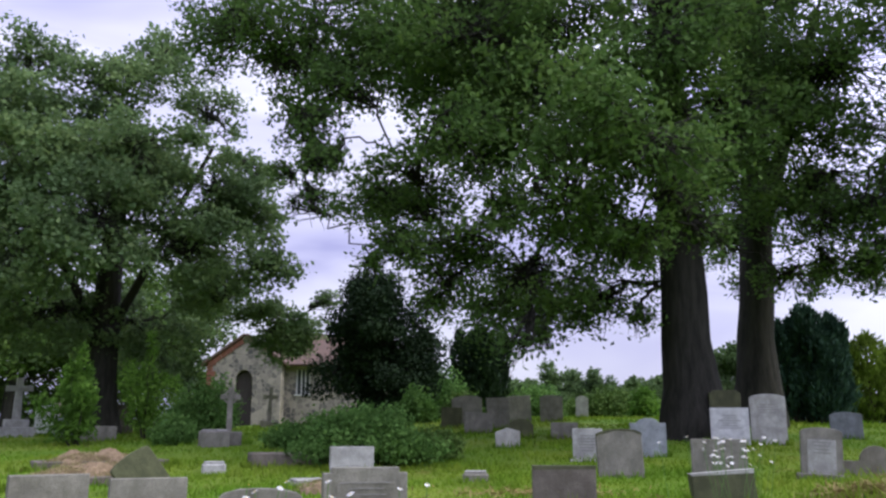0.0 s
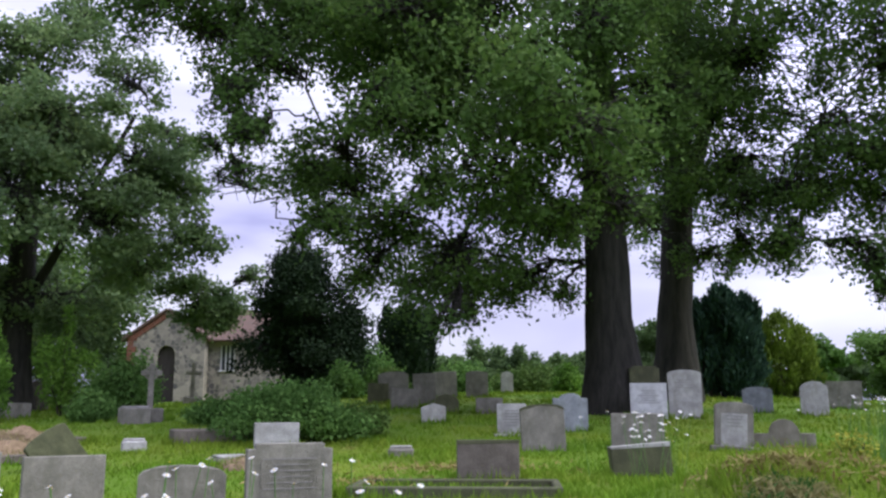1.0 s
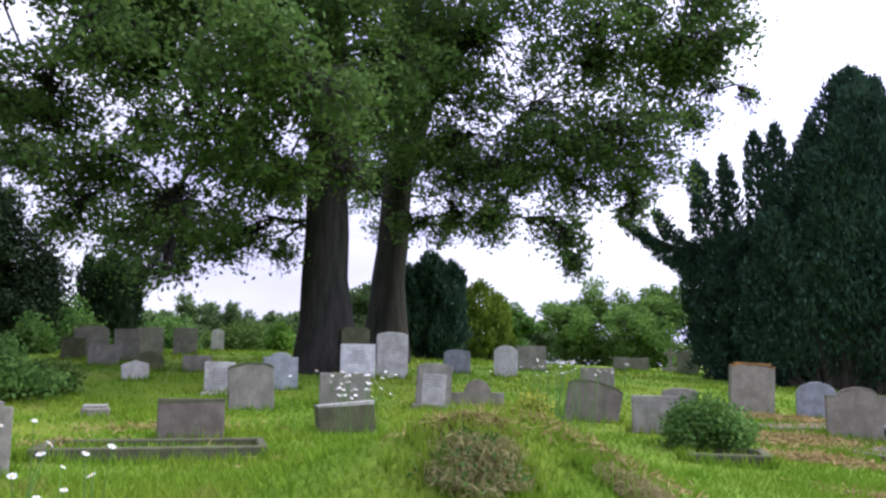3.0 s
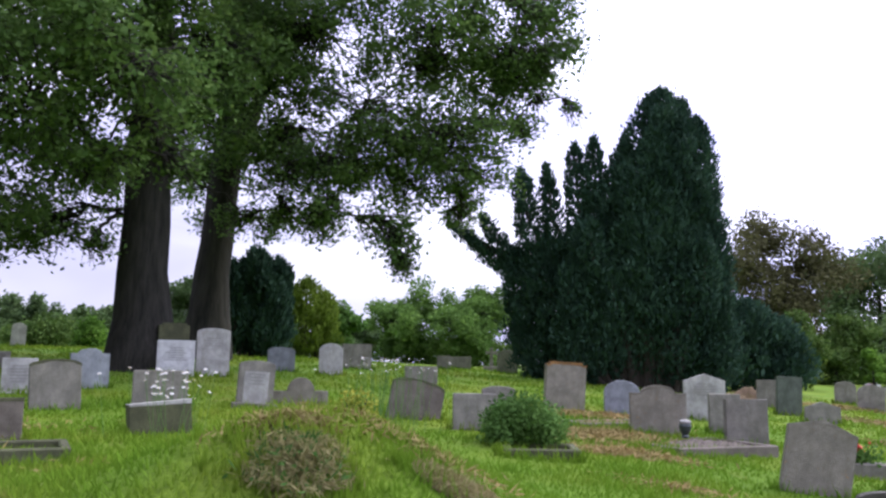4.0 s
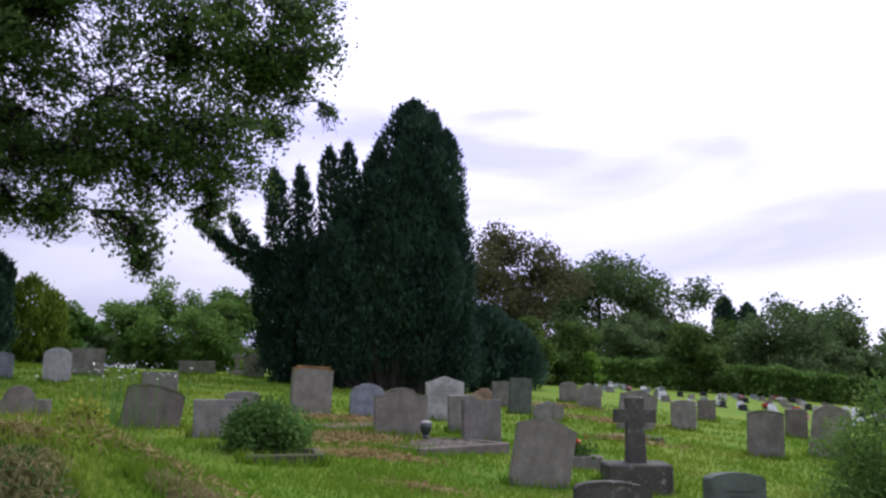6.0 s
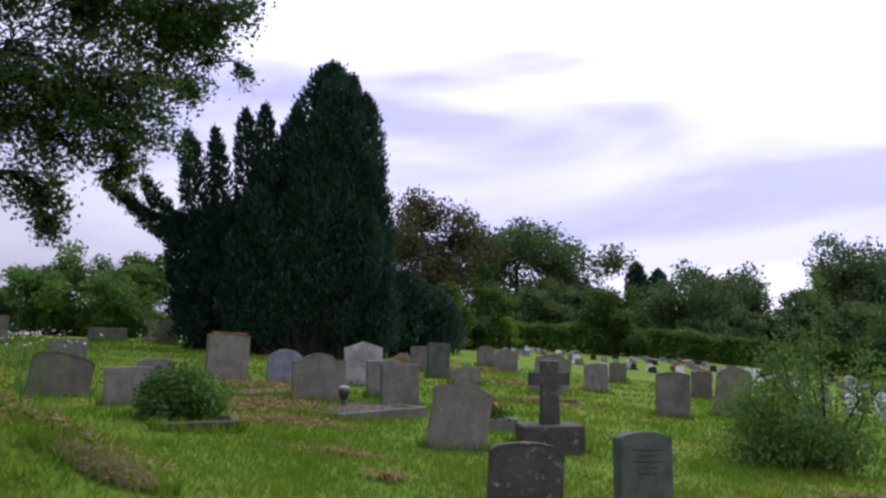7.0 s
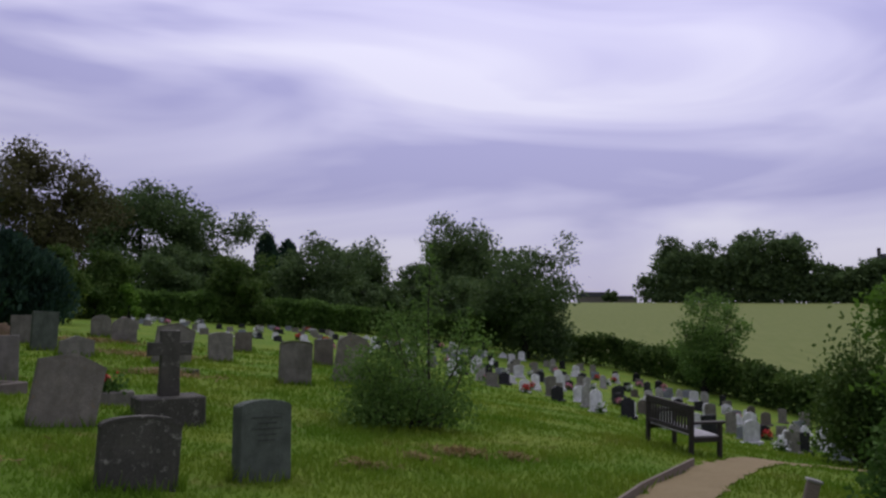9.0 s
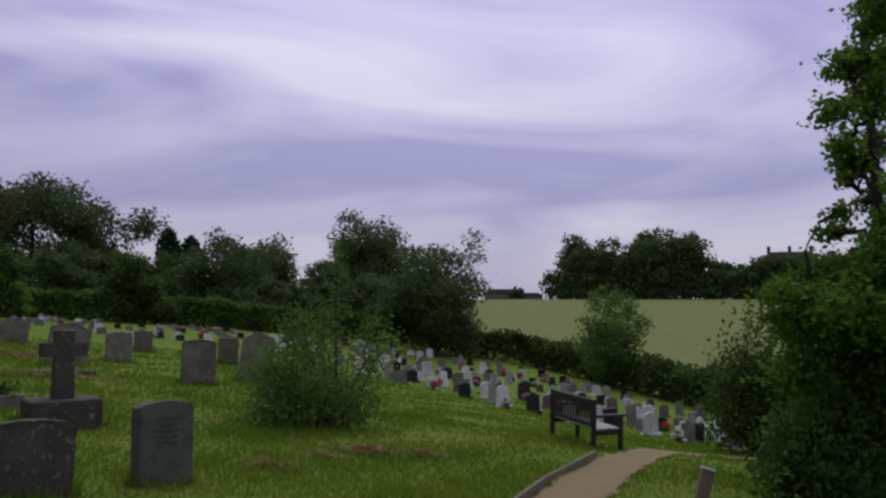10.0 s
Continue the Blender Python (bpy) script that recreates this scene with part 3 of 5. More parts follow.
def slab_mesh(points, thick, bevel=0.012, wear=0.006):
    bm = bmesh.new()
    front = [bm.verts.new((x, -thick / 2, z)) for x, z in points]
    face = bm.faces.new(front)
    grown = bmesh.ops.extrude_face_region(bm, geom=[face])
    bmesh.ops.translate(bm, vec=(0, thick, 0), verts=[g for g in grown["geom"] if isinstance(g, bmesh.types.BMVert)])
    bmesh.ops.recalc_face_normals(bm, faces=bm.faces)
    sharp = [e for e in bm.edges if len(e.link_faces) == 2 and e.calc_face_angle() > 0.6]
    bmesh.ops.bevel(bm, geom=sharp, offset=bevel, segments=2, profile=0.6, affect="EDGES")
    for v in bm.verts:
        v.co += Vector((GEN.normal(), 0, GEN.normal())) * wear * 0.5
    return bm


def block(bm, x0, x1, y0, y1, z0, z1, bevel=0.01):
    made = bmesh.ops.create_cube(bm, size=1)["verts"]
    bmesh.ops.scale(bm, vec=(x1 - x0, y1 - y0, z1 - z0), verts=made)
    bmesh.ops.translate(bm, vec=((x0 + x1) / 2, (y0 + y1) / 2, (z0 + z1) / 2), verts=made)
    edges = list({e for v in made for e in v.link_edges})
    bmesh.ops.bevel(bm, geom=edges, offset=bevel, segments=1, affect="EDGES")
    return bm


def stand(name, bearing, distance, turn=0.0, lean=0.0, tip=0.0, lift=0.0, foot=0.0):
    if foot:
        FEET.append((*polar(bearing, distance), foot, radians(turn - bearing)))
    return empty(name, Matrix.Translation(on_land(bearing, distance) + Vector((0, 0, lift))) @ pose(0, 0, 0, tip, lean, turn - bearing))


def headstone(bearing, distance, w, h, shape, material, label, thick=0.10, turn=0.0, lean=0.0, tip=-1.0, lines=0, plinth=None, panel=None, cap=None, group="old gravestones"):
    """An upright gravestone: slab, and where it has them a plinth, inset panel, worn lines of writing and a lichen cap."""
    thing = tagged(stand("gravestone", bearing, distance, turn, lean, tip, 0.0, w), label, "gravestone", group)
    part("slab", slab_mesh(outline(shape, w, h), thick), material, thing)
    if plinth:
        part("plinth", block(bmesh.new(), -w * 0.62, w * 0.62, -thick * 1.2, thick * 1.2, -0.15, plinth, 0.015), material, thing)
    if panel:
        part("inset_panel", slab_mesh(outline("flat", w * 0.68, h * 0.74), 0.012, 0.004, 0.001), panel, thing, "smoother carved panel").location = (0, -thick / 2 - 0.002, 0.02)
    if lines:
        for k in range(lines):
            z = h * 0.78 - k * 0.055
            half = w * (0.15 + 0.17 * GEN.uniform())
            bm = block(bmesh.new(), -half, half, -0.002, 0.002, z - 0.0055, z + 0.0055, 0.001)
            part("inscription_line", bm, DARKINK if material is GREEN else INK, thing, "worn unreadable line of lettering").location = (0, -thick / 2 - (0.011 if panel else 0.003), 0)
    if cap:
        pts = [(x * 1.01, z + 0.006) for x, z in outline(shape, w, h) if z > h * 0.72]
        pts = pts + [(x * 0.97, z - 0.025 - 0.03 * GEN.uniform()) for x, z in reversed(pts)]
        part("lichen_crust", slab_mesh(pts, thick + 0.006, 0.003, 0.004), cap, thing, "rusty orange lichen along the top edge")
    return thing


# stones of the near ground and the oaks' foot
headstone(-18.9, 9.2, 0.74, 0.56, "flat", GREY, "broad grey headstone with a square top behind daisies", 0.13, 6)
headstone(-12.0, 8.4, 0.78, 0.51, "camber", GREY, "low grey headstone with a cambered top in the grass", 0.13, 4, lean=1)
headstone(-5.3, 8.45, 0.82, 0.66, "notch", GREY, "grey headstone with square shoulders and an inset panel", 0.16, 8, lines=6, panel=GREY)
headstone(-6.2, 14.8, 0.74, 0.44, "flat", PALE, "pale blocky headstone streaked with algae", 0.2, 5)
headstone(-24.6, 10.2, 0.8, 0.5, "flat", GREY, "grey square headstone low in rough grass", 0.14, 10)
headstone(-18.6, 12.4, 0.58, 0.62, "camber", MOSSY, "dark mossy headstone leaning far over sideways", 0.12, 14, lean=-36, tip=-6)
headstone(9.4, 16.6, 0.56, 0.62, "flat", PALE, "pale square headstone with a light foot", 0.1, -6, lines=6, plinth=0.05)
headstone(11.5, 14.45, 0.74, 0.78, "camber", GREY, "tall grey headstone with a lichened cambered top", 0.12, 8, lean=-2, cap=MOSSY)
headstone(13.3, 17.4, 0.70, 0.76, "shoulder", BLUE, "blue-grey slate headstone with a shallow curved top", 0.1, 10)
headstone(7.8, 10.25, 0.74, 0.45, "flat", BROWN, "low broad brownish headstone in mown grass", 0.14, 4, cap=MOSSY)
headstone(18.4, 20.2, 0.82, 0.78, "flat", WHITE, "bright white square headstone with lettering", 0.12, 0, lines=6)
headstone(20.7, 20.5, 0.76, 1.10, "camber", PALE, "tall pale headstone with a cambered top", 0.12, 4, lines=4)
headstone(18.2, 20.8, 0.7, 1.16, "notch", MOSSY, "dark headstone with a stepped top at the oak's foot", 0.14, 8)
headstone(17.6, 14.6, 0.86, 0.60, "flat", GREY, "grey flat-topped headstone half hidden by daisies", 0.12, 5)
headstone(17.8, 11.25, 0.76, 0.40, "flat", MOSSY, "dark mossy block headstone with a lichened top edge", 0.2, 14, lean=-5, cap=PALE)
headstone(23.5, 15.0, 0.62, 0.80, "camber", GREY, "grey headstone with an inset pale panel and a foot", 0.13, 6, lean=3, panel=PALE, plinth=0.08, lines=5)
headstone(26.5, 15.5, 0.98, 0.50, "wide", RUSTY, "low winged headstone with a round middle", 0.12, 6)
headstone(28.4, 22.3, 0.62, 0.82, "arch", PALE, "pale stone headstone with a round top", 0.1, 0)
headstone(25.1, 22.8, 0.72, 0.64, "camber", BLUE, "blue-grey low headstone with a curved top", 0.1, 8)
headstone(34.0, 13.9, 0.88, 0.64, "camber", BROWN, "dark round-shouldered headstone tilted to one side", 0.12, 12, lean=12, tip=-6, cap=MOSSY)
headstone(38.2, 12.8, 0.66, 0.55, "flat", GREY, "grey headstone partly behind a shrub", 0.12, 8)
headstone(39.8, 12.9, 0.5, 0.66, "camber", GREY, "grey headstone with a curved top behind a shrub", 0.12, 8)
headstone(30.1, 25.7, 0.9, 0.76, "flat", GREY, "weathered grey headstone in a far row", 0.12, 10)
headstone(34.5, 20.4, 0.78, 0.50, "flat", GREY, "low grey headstone beyond the daisies", 0.12, 10)
headstone(37.1, 33.5, 0.85, 0.50, "flat", GREY, "far low grey headstone in grass", 0.12)
headstone(40.3, 33.0, 0.8, 0.9, "arch", GREY, "far grey headstone with a round top", 0.12)
headstone(42.0, 34.0, 0.6, 0.55, "arch", PALE, "far small pale headstone in grass", 0.12)
headstone(36.0, 31.0, 0.5, 0.5, "flat", GREY, "far small square grey headstone", 0.12)

# the crowded group before the far bushes
for bearing, distance, w, h, shape, mat, label in [
    (1.5, 25.5, 0.9, 0.92, "camber", GREY, "tall grey headstone with a curved top"),
    (2.2, 22.6, 0.74, 0.55, "flat", GREY, "low grey headstone before a taller one"),
    (3.6, 24.0, 0.62, 0.86, "flat", GREY, "narrow grey headstone with a square top"),
    (5.0, 27.5, 0.74, 0.84, "flat", GREY, "grey headstone near the bushes"),
    (7.1, 27.5, 0.72, 0.86, "camber", GREY, "grey headstone with a gently curved top"),
    (4.2, 18.8, 0.54, 0.42, "peak", PALE, "small pale headstone with a point"),
    (5.0, 20.9, 0.62, 0.46, "arch", MOSSY, "small dark headstone with a round top"),
    (7.9, 21.1, 0.66, 0.38, "flat", GREY, "low grey headstone half sunk in grass"),
    (9.1, 31.0, 0.44, 0.8, "arch", PALE, "small pale headstone by the bushes"),
    (0.4, 24.5, 0.6, 0.6, "flat", MOSSY, "dark low headstone beside the brambles"),
    (-25.1, 32.0, 0.66, 1.0, "camber", WHITE, "pale headstone with a whitened top"),
    (-24.0, 29.0, 0.6, 0.66, "flat", BLUE, "low blue-grey headstone in the grass"),
    (-22.1, 25.0, 0.95, 0.42, "flat", GREY, "low and long grey headstone"),
    (-20.8, 30.5, 0.78, 0.98, "camber", BROWN, "brownish headstone with a curved top"),
    (-18.9, 31.0, 0.5, 0.8, "flat", PALE, "pale narrow headstone under the trees"),
    (-17.9, 27.0, 0.6, 0.5, "arch", GREY, "low grey headstone with a round top"),
]:
    headstone(bearing, distance, w, h, shape, mat, label, 0.12, GEN.uniform(-4, 12), GEN.uniform(-3, 3))

# stones round the kerbed plot and the open slope
headstone(44.1, 17.4, 0.82, 0.97, "notch", RUSTY, "tall headstone with an orange lichen cap", 0.2, 14, lean=3, cap=LICHEN_TOP)
headstone(47.9, 16.9, 0.68, 0.70, "arch", BLUE, "pale blue-grey headstone with a round top", 0.1, 10)
headstone(50.2, 14.3, 0.90, 0.80, "shoulder", RUSTY, "broad shouldered headstone with rusty lichen at its edges", 0.12, 12, cap=RUSTY)
headstone(53.1, 18.6, 0.84, 0.95, "peak", PALE, "pale headstone with a broken pointed top", 0.12, 8, lines=5)
headstone(54.3, 16.0, 0.55, 0.70, "flat", GREY, "narrow grey headstone beside a wider one", 0.12, 18)
headstone(55.6, 14.4, 0.66, 0.73, "flat", GREY, "grey headstone with streaked stone and a rough top", 0.16, 20)
headstone(58.1, 23.4, 0.62, 0.98, "flat", GREEN, "tall dark headstone with a square top", 0.14, 18, lean=2)
headstone(60.0, 21.7, 0.78, 0.50, "peak", GREY, "low grey headstone with a shallow point", 0.12, 10)
headstone(62.7, 30.0, 0.80, 0.84, "arch", GREY, "grey round-topped headstone on the slope", 0.12, 10)
headstone(59.4, 10.8, 0.76, 0.84, "peak", RUSTY, "leaning headstone with a rusty lichened top edge", 0.12, 12, lean=11, tip=-6, cap=RUSTY)
headstone(65.6, 21.4, 0.90, 1.0, "peak", GREY, "grey headstone leaning behind a stone cross", 0.14, 14, lean=9, cap=RUSTY)
headstone(68.7, 23.7, 0.66, 0.80, "camber", GREY, "grey headstone with a cambered top", 0.12, 16)
headstone(70.1, 30.5, 0.60, 0.72, "flat", BROWN, "brownish square headstone on the slope", 0.12, 12)
headstone(73.6, 18.3, 0.70, 0.92, "camber", GREY, "grey headstone with a lichened top", 0.12, 16, lean=1.5, cap=MOSSY)
headstone(77.1, 20.3, 0.78, 1.12, "arch", RUSTY, "headstone leaning sideways with orange lichen", 0.14, 16, lean=9, cap=RUSTY)
headstone(75.4, 27.5, 0.62, 0.85, "flat", BROWN, "brown square headstone farther down the slope", 0.12, 12)
headstone(64.1, 7.75, 0.68, 0.62, "camber", SPOTTED, "dark headstone crusted with pale lichen", 0.13, 14, lean=3, cap=SPOTTED)
headstone(71.8, 8.5, 0.60, 0.78, "camber", GREEN, "greenish grey headstone with faint lettering", 0.15, 36, lean=3, tip=-4, lines=5)
headstone(56.9, 26.0, 0.6, 0.8, "flat", GREY, "grey headstone under the dark conifer", 0.12, 8)
headstone(61.3, 33.0, 0.7, 0.8, "arch", GREY, "far grey headstone on the slope", 0.12, 8)
headstone(81.6, 16.5, 0.6, 0.7, "flat", GREY, "grey headstone behind a rambling shrub", 0.12, 10)


def block_stone(bearing, distance, w, depth, h, material, label, turn=0.0):
    thing = tagged(stand("grave_block", bearing, distance, turn), label, "grave marker")
    part("block", block(bmesh.new(), -w / 2, w / 2, -depth / 2, depth / 2, -0.1, h, 0.03), material, thing)
    part("top_slab", block(bmesh.new(), -w * 0.42, w * 0.42, -depth * 0.4, depth * 0.4, h - 0.002, h + 0.035, 0.012), PALE, thing)


block_stone(-15.0, 15.2, 0.40, 0.3, 0.16, PALE, "small pale stone block in the grass")
block_stone(2.0, 13.45, 0.40, 0.35, 0.12, GREY, "small stone vase block in the grass")
block_stone(-9.0, 12.9, 0.55, 0.6, 0.07, GREY, "flat grey stone sunk in turf", 12)


def cross(bearing, distance, h, span, material, label, turn=8.0, lean=0.0, steps=((0.42, 0.24),), ring=False, arm=0.72, stout=0.13):
    """A stone cross on a stepped plinth."""
    thing = tagged(stand("stone_cross", bearing, distance, turn, lean, 0.0, 0.0, 0.9), label, "stone cross")
    z = 0.0
    for k, (half, rise) in enumerate(steps):
        part("plinth", block(bmesh.new(), -half, half, -half * 0.7, half * 0.7, z - (0.12 if k == 0 else 0.0), z + rise, 0.02), material, thing)
        z += rise - 0.002
    t = span * stout
    m = z + (h - z) * arm
    q = min(t, 0.085)
    pts = [(-t * 1.15, z), (-t, m - q), (-span / 2, m - q * 1.06), (-span / 2, m + q * 1.06), (-t, m + q), (-t * 1.05, h), (t * 1.05, h), (t, m + q), (span / 2, m + q * 1.06), (span / 2, m - q * 1.06), (t, m - q), (t * 1.15, z)]
    part("cross_shaft", slab_mesh(pts, 0.13, 0.014), material, thing)
    if ring:
        bm = bmesh.new()
        r0, r1 = span * 0.27, span * 0.37
        rows = []
        for k in range(25):
            a = 2 * math.pi * k / 24
            rows.append([bm.verts.new((r * math.cos(a), y, m + r * math.sin(a))) for r, y in ((r0, -0.045), (r1, -0.045), (r1, 0.045), (r0, 0.045))])
        for a, b in zip(rows, rows[1:]):
            for k in range(4):
                bm.faces.new((a[k], a[(k + 1) % 4], b[(k + 1) % 4], b[k]))
        part("ring", bm, material, thing)
    return thing


cross(65.7, 11.7, 1.18, 0.56, SPOTTED, "stout grey stone cross on a rough block plinth", 14, steps=((0.42, 0.33),), arm=0.72, stout=0.21)
cross(-26.7, 30.5, 1.85, 0.80, PALE, "tall buff stone cross on a stepped plinth", 6, steps=((0.55, 0.3), (0.36, 0.24)), arm=0.74)
cross(-14.2, 21.3, 1.36, 0.46, GREY, "grey ringed stone cross among bushes", 4, steps=((0.3, 0.3),), ring=True, arm=0.78)
cross(-11.7, 32.5, 1.5, 0.56, GREY, "grey stone cross before the chapel", 4, lean=2, steps=((0.3, 0.25),), arm=0.7)
cross(-24.3, 36.0, 1.3, 0.5, GREY, "far small stone cross under the trees", 4, steps=((0.3, 0.2),))
cross(39.2, 36.0, 1.0, 0.5, GREY, "far stone cross before the round trees", 4, steps=((0.35, 0.2),))
block_stone(-15.1, 20.9, 0.6, 0.6, 0.36, GREY, "square stone chest beside the ringed cross", 14)


def kerb_set(bearing, distance, w, length, turn, material, fill, label, high=0.12, wide=0.11):
    """A kerbed grave plot: four kerb stones and its filling."""
    thing = tagged(stand("kerbed_grave", bearing, distance, turn), label, "grave kerb")
    FEET.extend([(*polar(bearing, distance - length * 0.52), w * 0.9, radians(turn - bearing))] * 3)
    for x0, x1, y0, y1 in ((-w / 2, w / 2, -length / 2, -length / 2 + wide), (-w / 2, w / 2, length / 2 - wide, length / 2), (-w / 2, -w / 2 + wide, -length / 2 + wide, length / 2 - wide), (w / 2 - wide, w / 2, -length / 2 + wide, length / 2 - wide)):
        part("kerb_stone", block(bmesh.new(), x0, x1, y0, y1, -0.2, high, 0.015), material, thing)
    if fill:
        bm = bmesh.new()
        bmesh.ops.create_grid(bm, x_segments=24, y_segments=24, size=0.5)
        for v in bm.verts:
            u, q = v.co.x * 2, v.co.y * 2
            v.co = Vector((v.co.x * (w - 2 * wide - 0.006), v.co.y * (length - 2 * wide - 0.006), high * 0.4 + 0.06 * (1 - u * u) * (1 - q * q) + 0.015 * GEN.normal()))
        part("filling", bm, fill, thing)
    return thing


kerb_set(52.6, 13.45, 1.75, 1.5, 38, BROWN, CHIPS, "kerbed double grave filled with stone chips", 0.075, 0.09)
kerb_set(5.7, 9.4, 2.25, 1.0, -4, MOSSY, None, "long low mossy kerb round a grassed grave", 0.11, 0.09)
kerb_set(42.6, 10.9, 0.95, 0.9, 4, MOSSY, None, "low kerb half hidden by a shrub", 0.10)
kerb_set(-9.5, 16.4, 1.9, 0.9, 8, BROWN, None, "brick-coloured low kerb before the brambles", 0.22)
kerb_set(64.3, 18.6, 1.7, 1.2, 28, MOSSY, SOIL, "dark low kerb round a brown grave", 0.05)
kerb_set(-21.8, 16.6, 2.2, 0.9, 10, BROWN, SOIL, "rough kerb round a weedy brown grave", 0.16)
kerb_set(-22.8, 13.9, 1.9, 0.8, 10, BROWN, SOIL, "low rough kerb with dry brown weeds", 0.14)
kerb_set(47.0, 15.2, 1.4, 0.9, 30, BROWN, SOIL, "low kerb with dry brown grass", 0.08)


def mound(bearing, distance, w, depth, h, turn, label, material=SOIL, straw=900):
    """A low earth mound, laid on the slope, with dry stalks on it."""
    place = stand("grave_mound", bearing, distance, turn)
    thing = tagged(place, label, "mound")
    ca, sa = math.cos(radians(turn - bearing)), math.sin(radians(turn - bearing))
    foot = place.matrix_basis.translation

    def slope(x, y):
        return land(foot.x + x * ca - y * sa, foot.y + x * sa + y * ca) - foot.z

    bm = bmesh.new()
    bmesh.ops.create_grid(bm, x_segments=26, y_segments=20, size=1.0)
    for v in bm.verts:
        q = max(abs(v.co.x), abs(v.co.y)) / (math.hypot(v.co.x, v.co.y) + 1e-6)
        u, t = v.co.x * q, v.co.y * q
        r = min(1.0, math.hypot(u, t))
        lump = noise.noise(Vector((u * 2.3, t * 2.3, bearing))) * 0.9 + 1 + 0.35 * noise.noise(Vector((u * 7, t * 7, bearing)))
        x, y = u * w / 2, t * depth / 2
        v.co = Vector((x, y, float(slope(x, y)) + h * (1 - r * r) ** 0.8 * lump + 0.012 - 0.08 * r ** 6))
    part("earth", bm, material, thing)
    n = straw
    a, r = GEN.uniform(0, 2 * math.pi, n), np.sqrt(GEN.uniform(0, 1, n)) * 0.98
    x, y = r * np.cos(a) * w / 2, r * np.sin(a) * depth / 2
    p = np.stack([x, y, slope(x, y) + h * np.clip(1 - r * r, 0, 1) ** 0.8 + 0.015 + 0.03 * GEN.uniform(size=n)], 1)
    if straw > 4000:
        p[:, 2] += 0.05 * np.sin(p[:, 0] * 14 + 1) * np.cos(p[:, 1] * 11) + 0.02 * np.abs(GEN.normal(size=n))
        p[:, :2] += 0.07 * GEN.normal(size=(n, 2))
    part("dry_grass", leaves("dry_grass", p, 0.09, 0.10, np.array([[0.0, 0.0, 0.35]]), 1.6), STRAW, thing)
    FEET.extend([(foot.x, foot.y, w * 1.1, radians(turn - bearing))] * 2)
    if straw > 4000:
        FEET.extend([(foot.x + GEN.normal() * 0.12, foot.y + GEN.normal() * 0.2, w * GEN.uniform(0.3, 1.2), GEN.uniform(0, 3)) for _ in range(12)])
        k = n // 4
        tuft = p[: n // 14].copy()
        tuft[:, 2] += 0.05 * np.sin(tuft[:, 0] * 17) * np.cos(tuft[:, 1] * 13) + 0.03
        part("tuft", leaves("tuft", tuft, 0.10, 0.16, np.array([[0.0, -0.2, 0.5]]), 1.4), BRAMBLE, thing, "dull green stalks")["kind"] = "stuff"
        part("dead_stalk_mat", leaves("dead_stalk_mat", p[:k] + GEN.normal(size=(k, 3)) * 0.02, 0.11, 0.06, np.array([[0.0, -0.4, 0.1]]), 1.8), STRAW, thing)
        part("weed_growth", leaves("weed_growth", p[k : k + k // 3] + np.array((0, 0, 0.02)), 0.06, 0.4), BRAMBLE, thing, "green weeds growing through")["kind"] = "stuff"
    return thing


mound(37.4, 6.3, 0.7, 0.34, 0.05, 0, "low bank of dead stalks and soil", SOIL, 1500)
mound(26.7, 6.0, 0.58, 0.5, 0.07, 0, "dry tussock of dead stalks on a grassy mound", SOIL, 4600)
mound(-22.0, 16.4, 2.1, 0.9, 0.26, 10, "weedy brown grave mound with dry plants", SOIL, 2600)
mound(-23.0, 13.9, 1.9, 0.8, 0.22, 10, "rough brown grave mound with dry plants", SOIL, 2200)
mound(-8.0, 12.1, 0.85, 0.7, 0.12, 10, "bare red-brown grave mound", SOIL, 300)
mound(56.0, 26.5, 2.2, 1.2, 0.35, 0, "weedy brown grave mound", SOIL, 1200)


def dry_patch(bearing, distance, w, depth, count, label="thin scatter of dry mown grass on turf"):
    """Cut and withered grass lying flat on the turf."""
    x0, y0 = polar(bearing, distance)
    a, r = GEN.uniform(0, 2 * math.pi, count), np.abs(GEN.normal(size=count)) * 0.55
    u, v = r * np.cos(a) * w, r * np.sin(a) * depth
    clump = 0.5 + 0.5 * np.sin(u * 7 + 2 * np.sin(v * 5)) * np.sin(v * 8 + bearing)
    keep = GEN.uniform(size=count) < 0.3 + 0.7 * clump
    u, v = u[keep], v[keep]
    ca, sa = math.cos(radians(-bearing)), math.sin(radians(-bearing))
    x, y = x0 + u * ca - v * sa, y0 + u * sa + v * ca
    n = len(x)
    p = np.stack([x, y, land(x, y) + 0.03 + 0.05 * GEN.uniform(size=n) ** 2], 1)
    me = leaves("dry_grass_patch", p, 0.10 + 0.004 * distance, 0.10 + 0.004 * distance, np.array([[0.0, 0.0, 0.12]]), 2.0, 0.8)
    me.materials.append(HAY)
    return tagged(new("dry_grass_patch", me), label, "dry grass", kind="stuff")


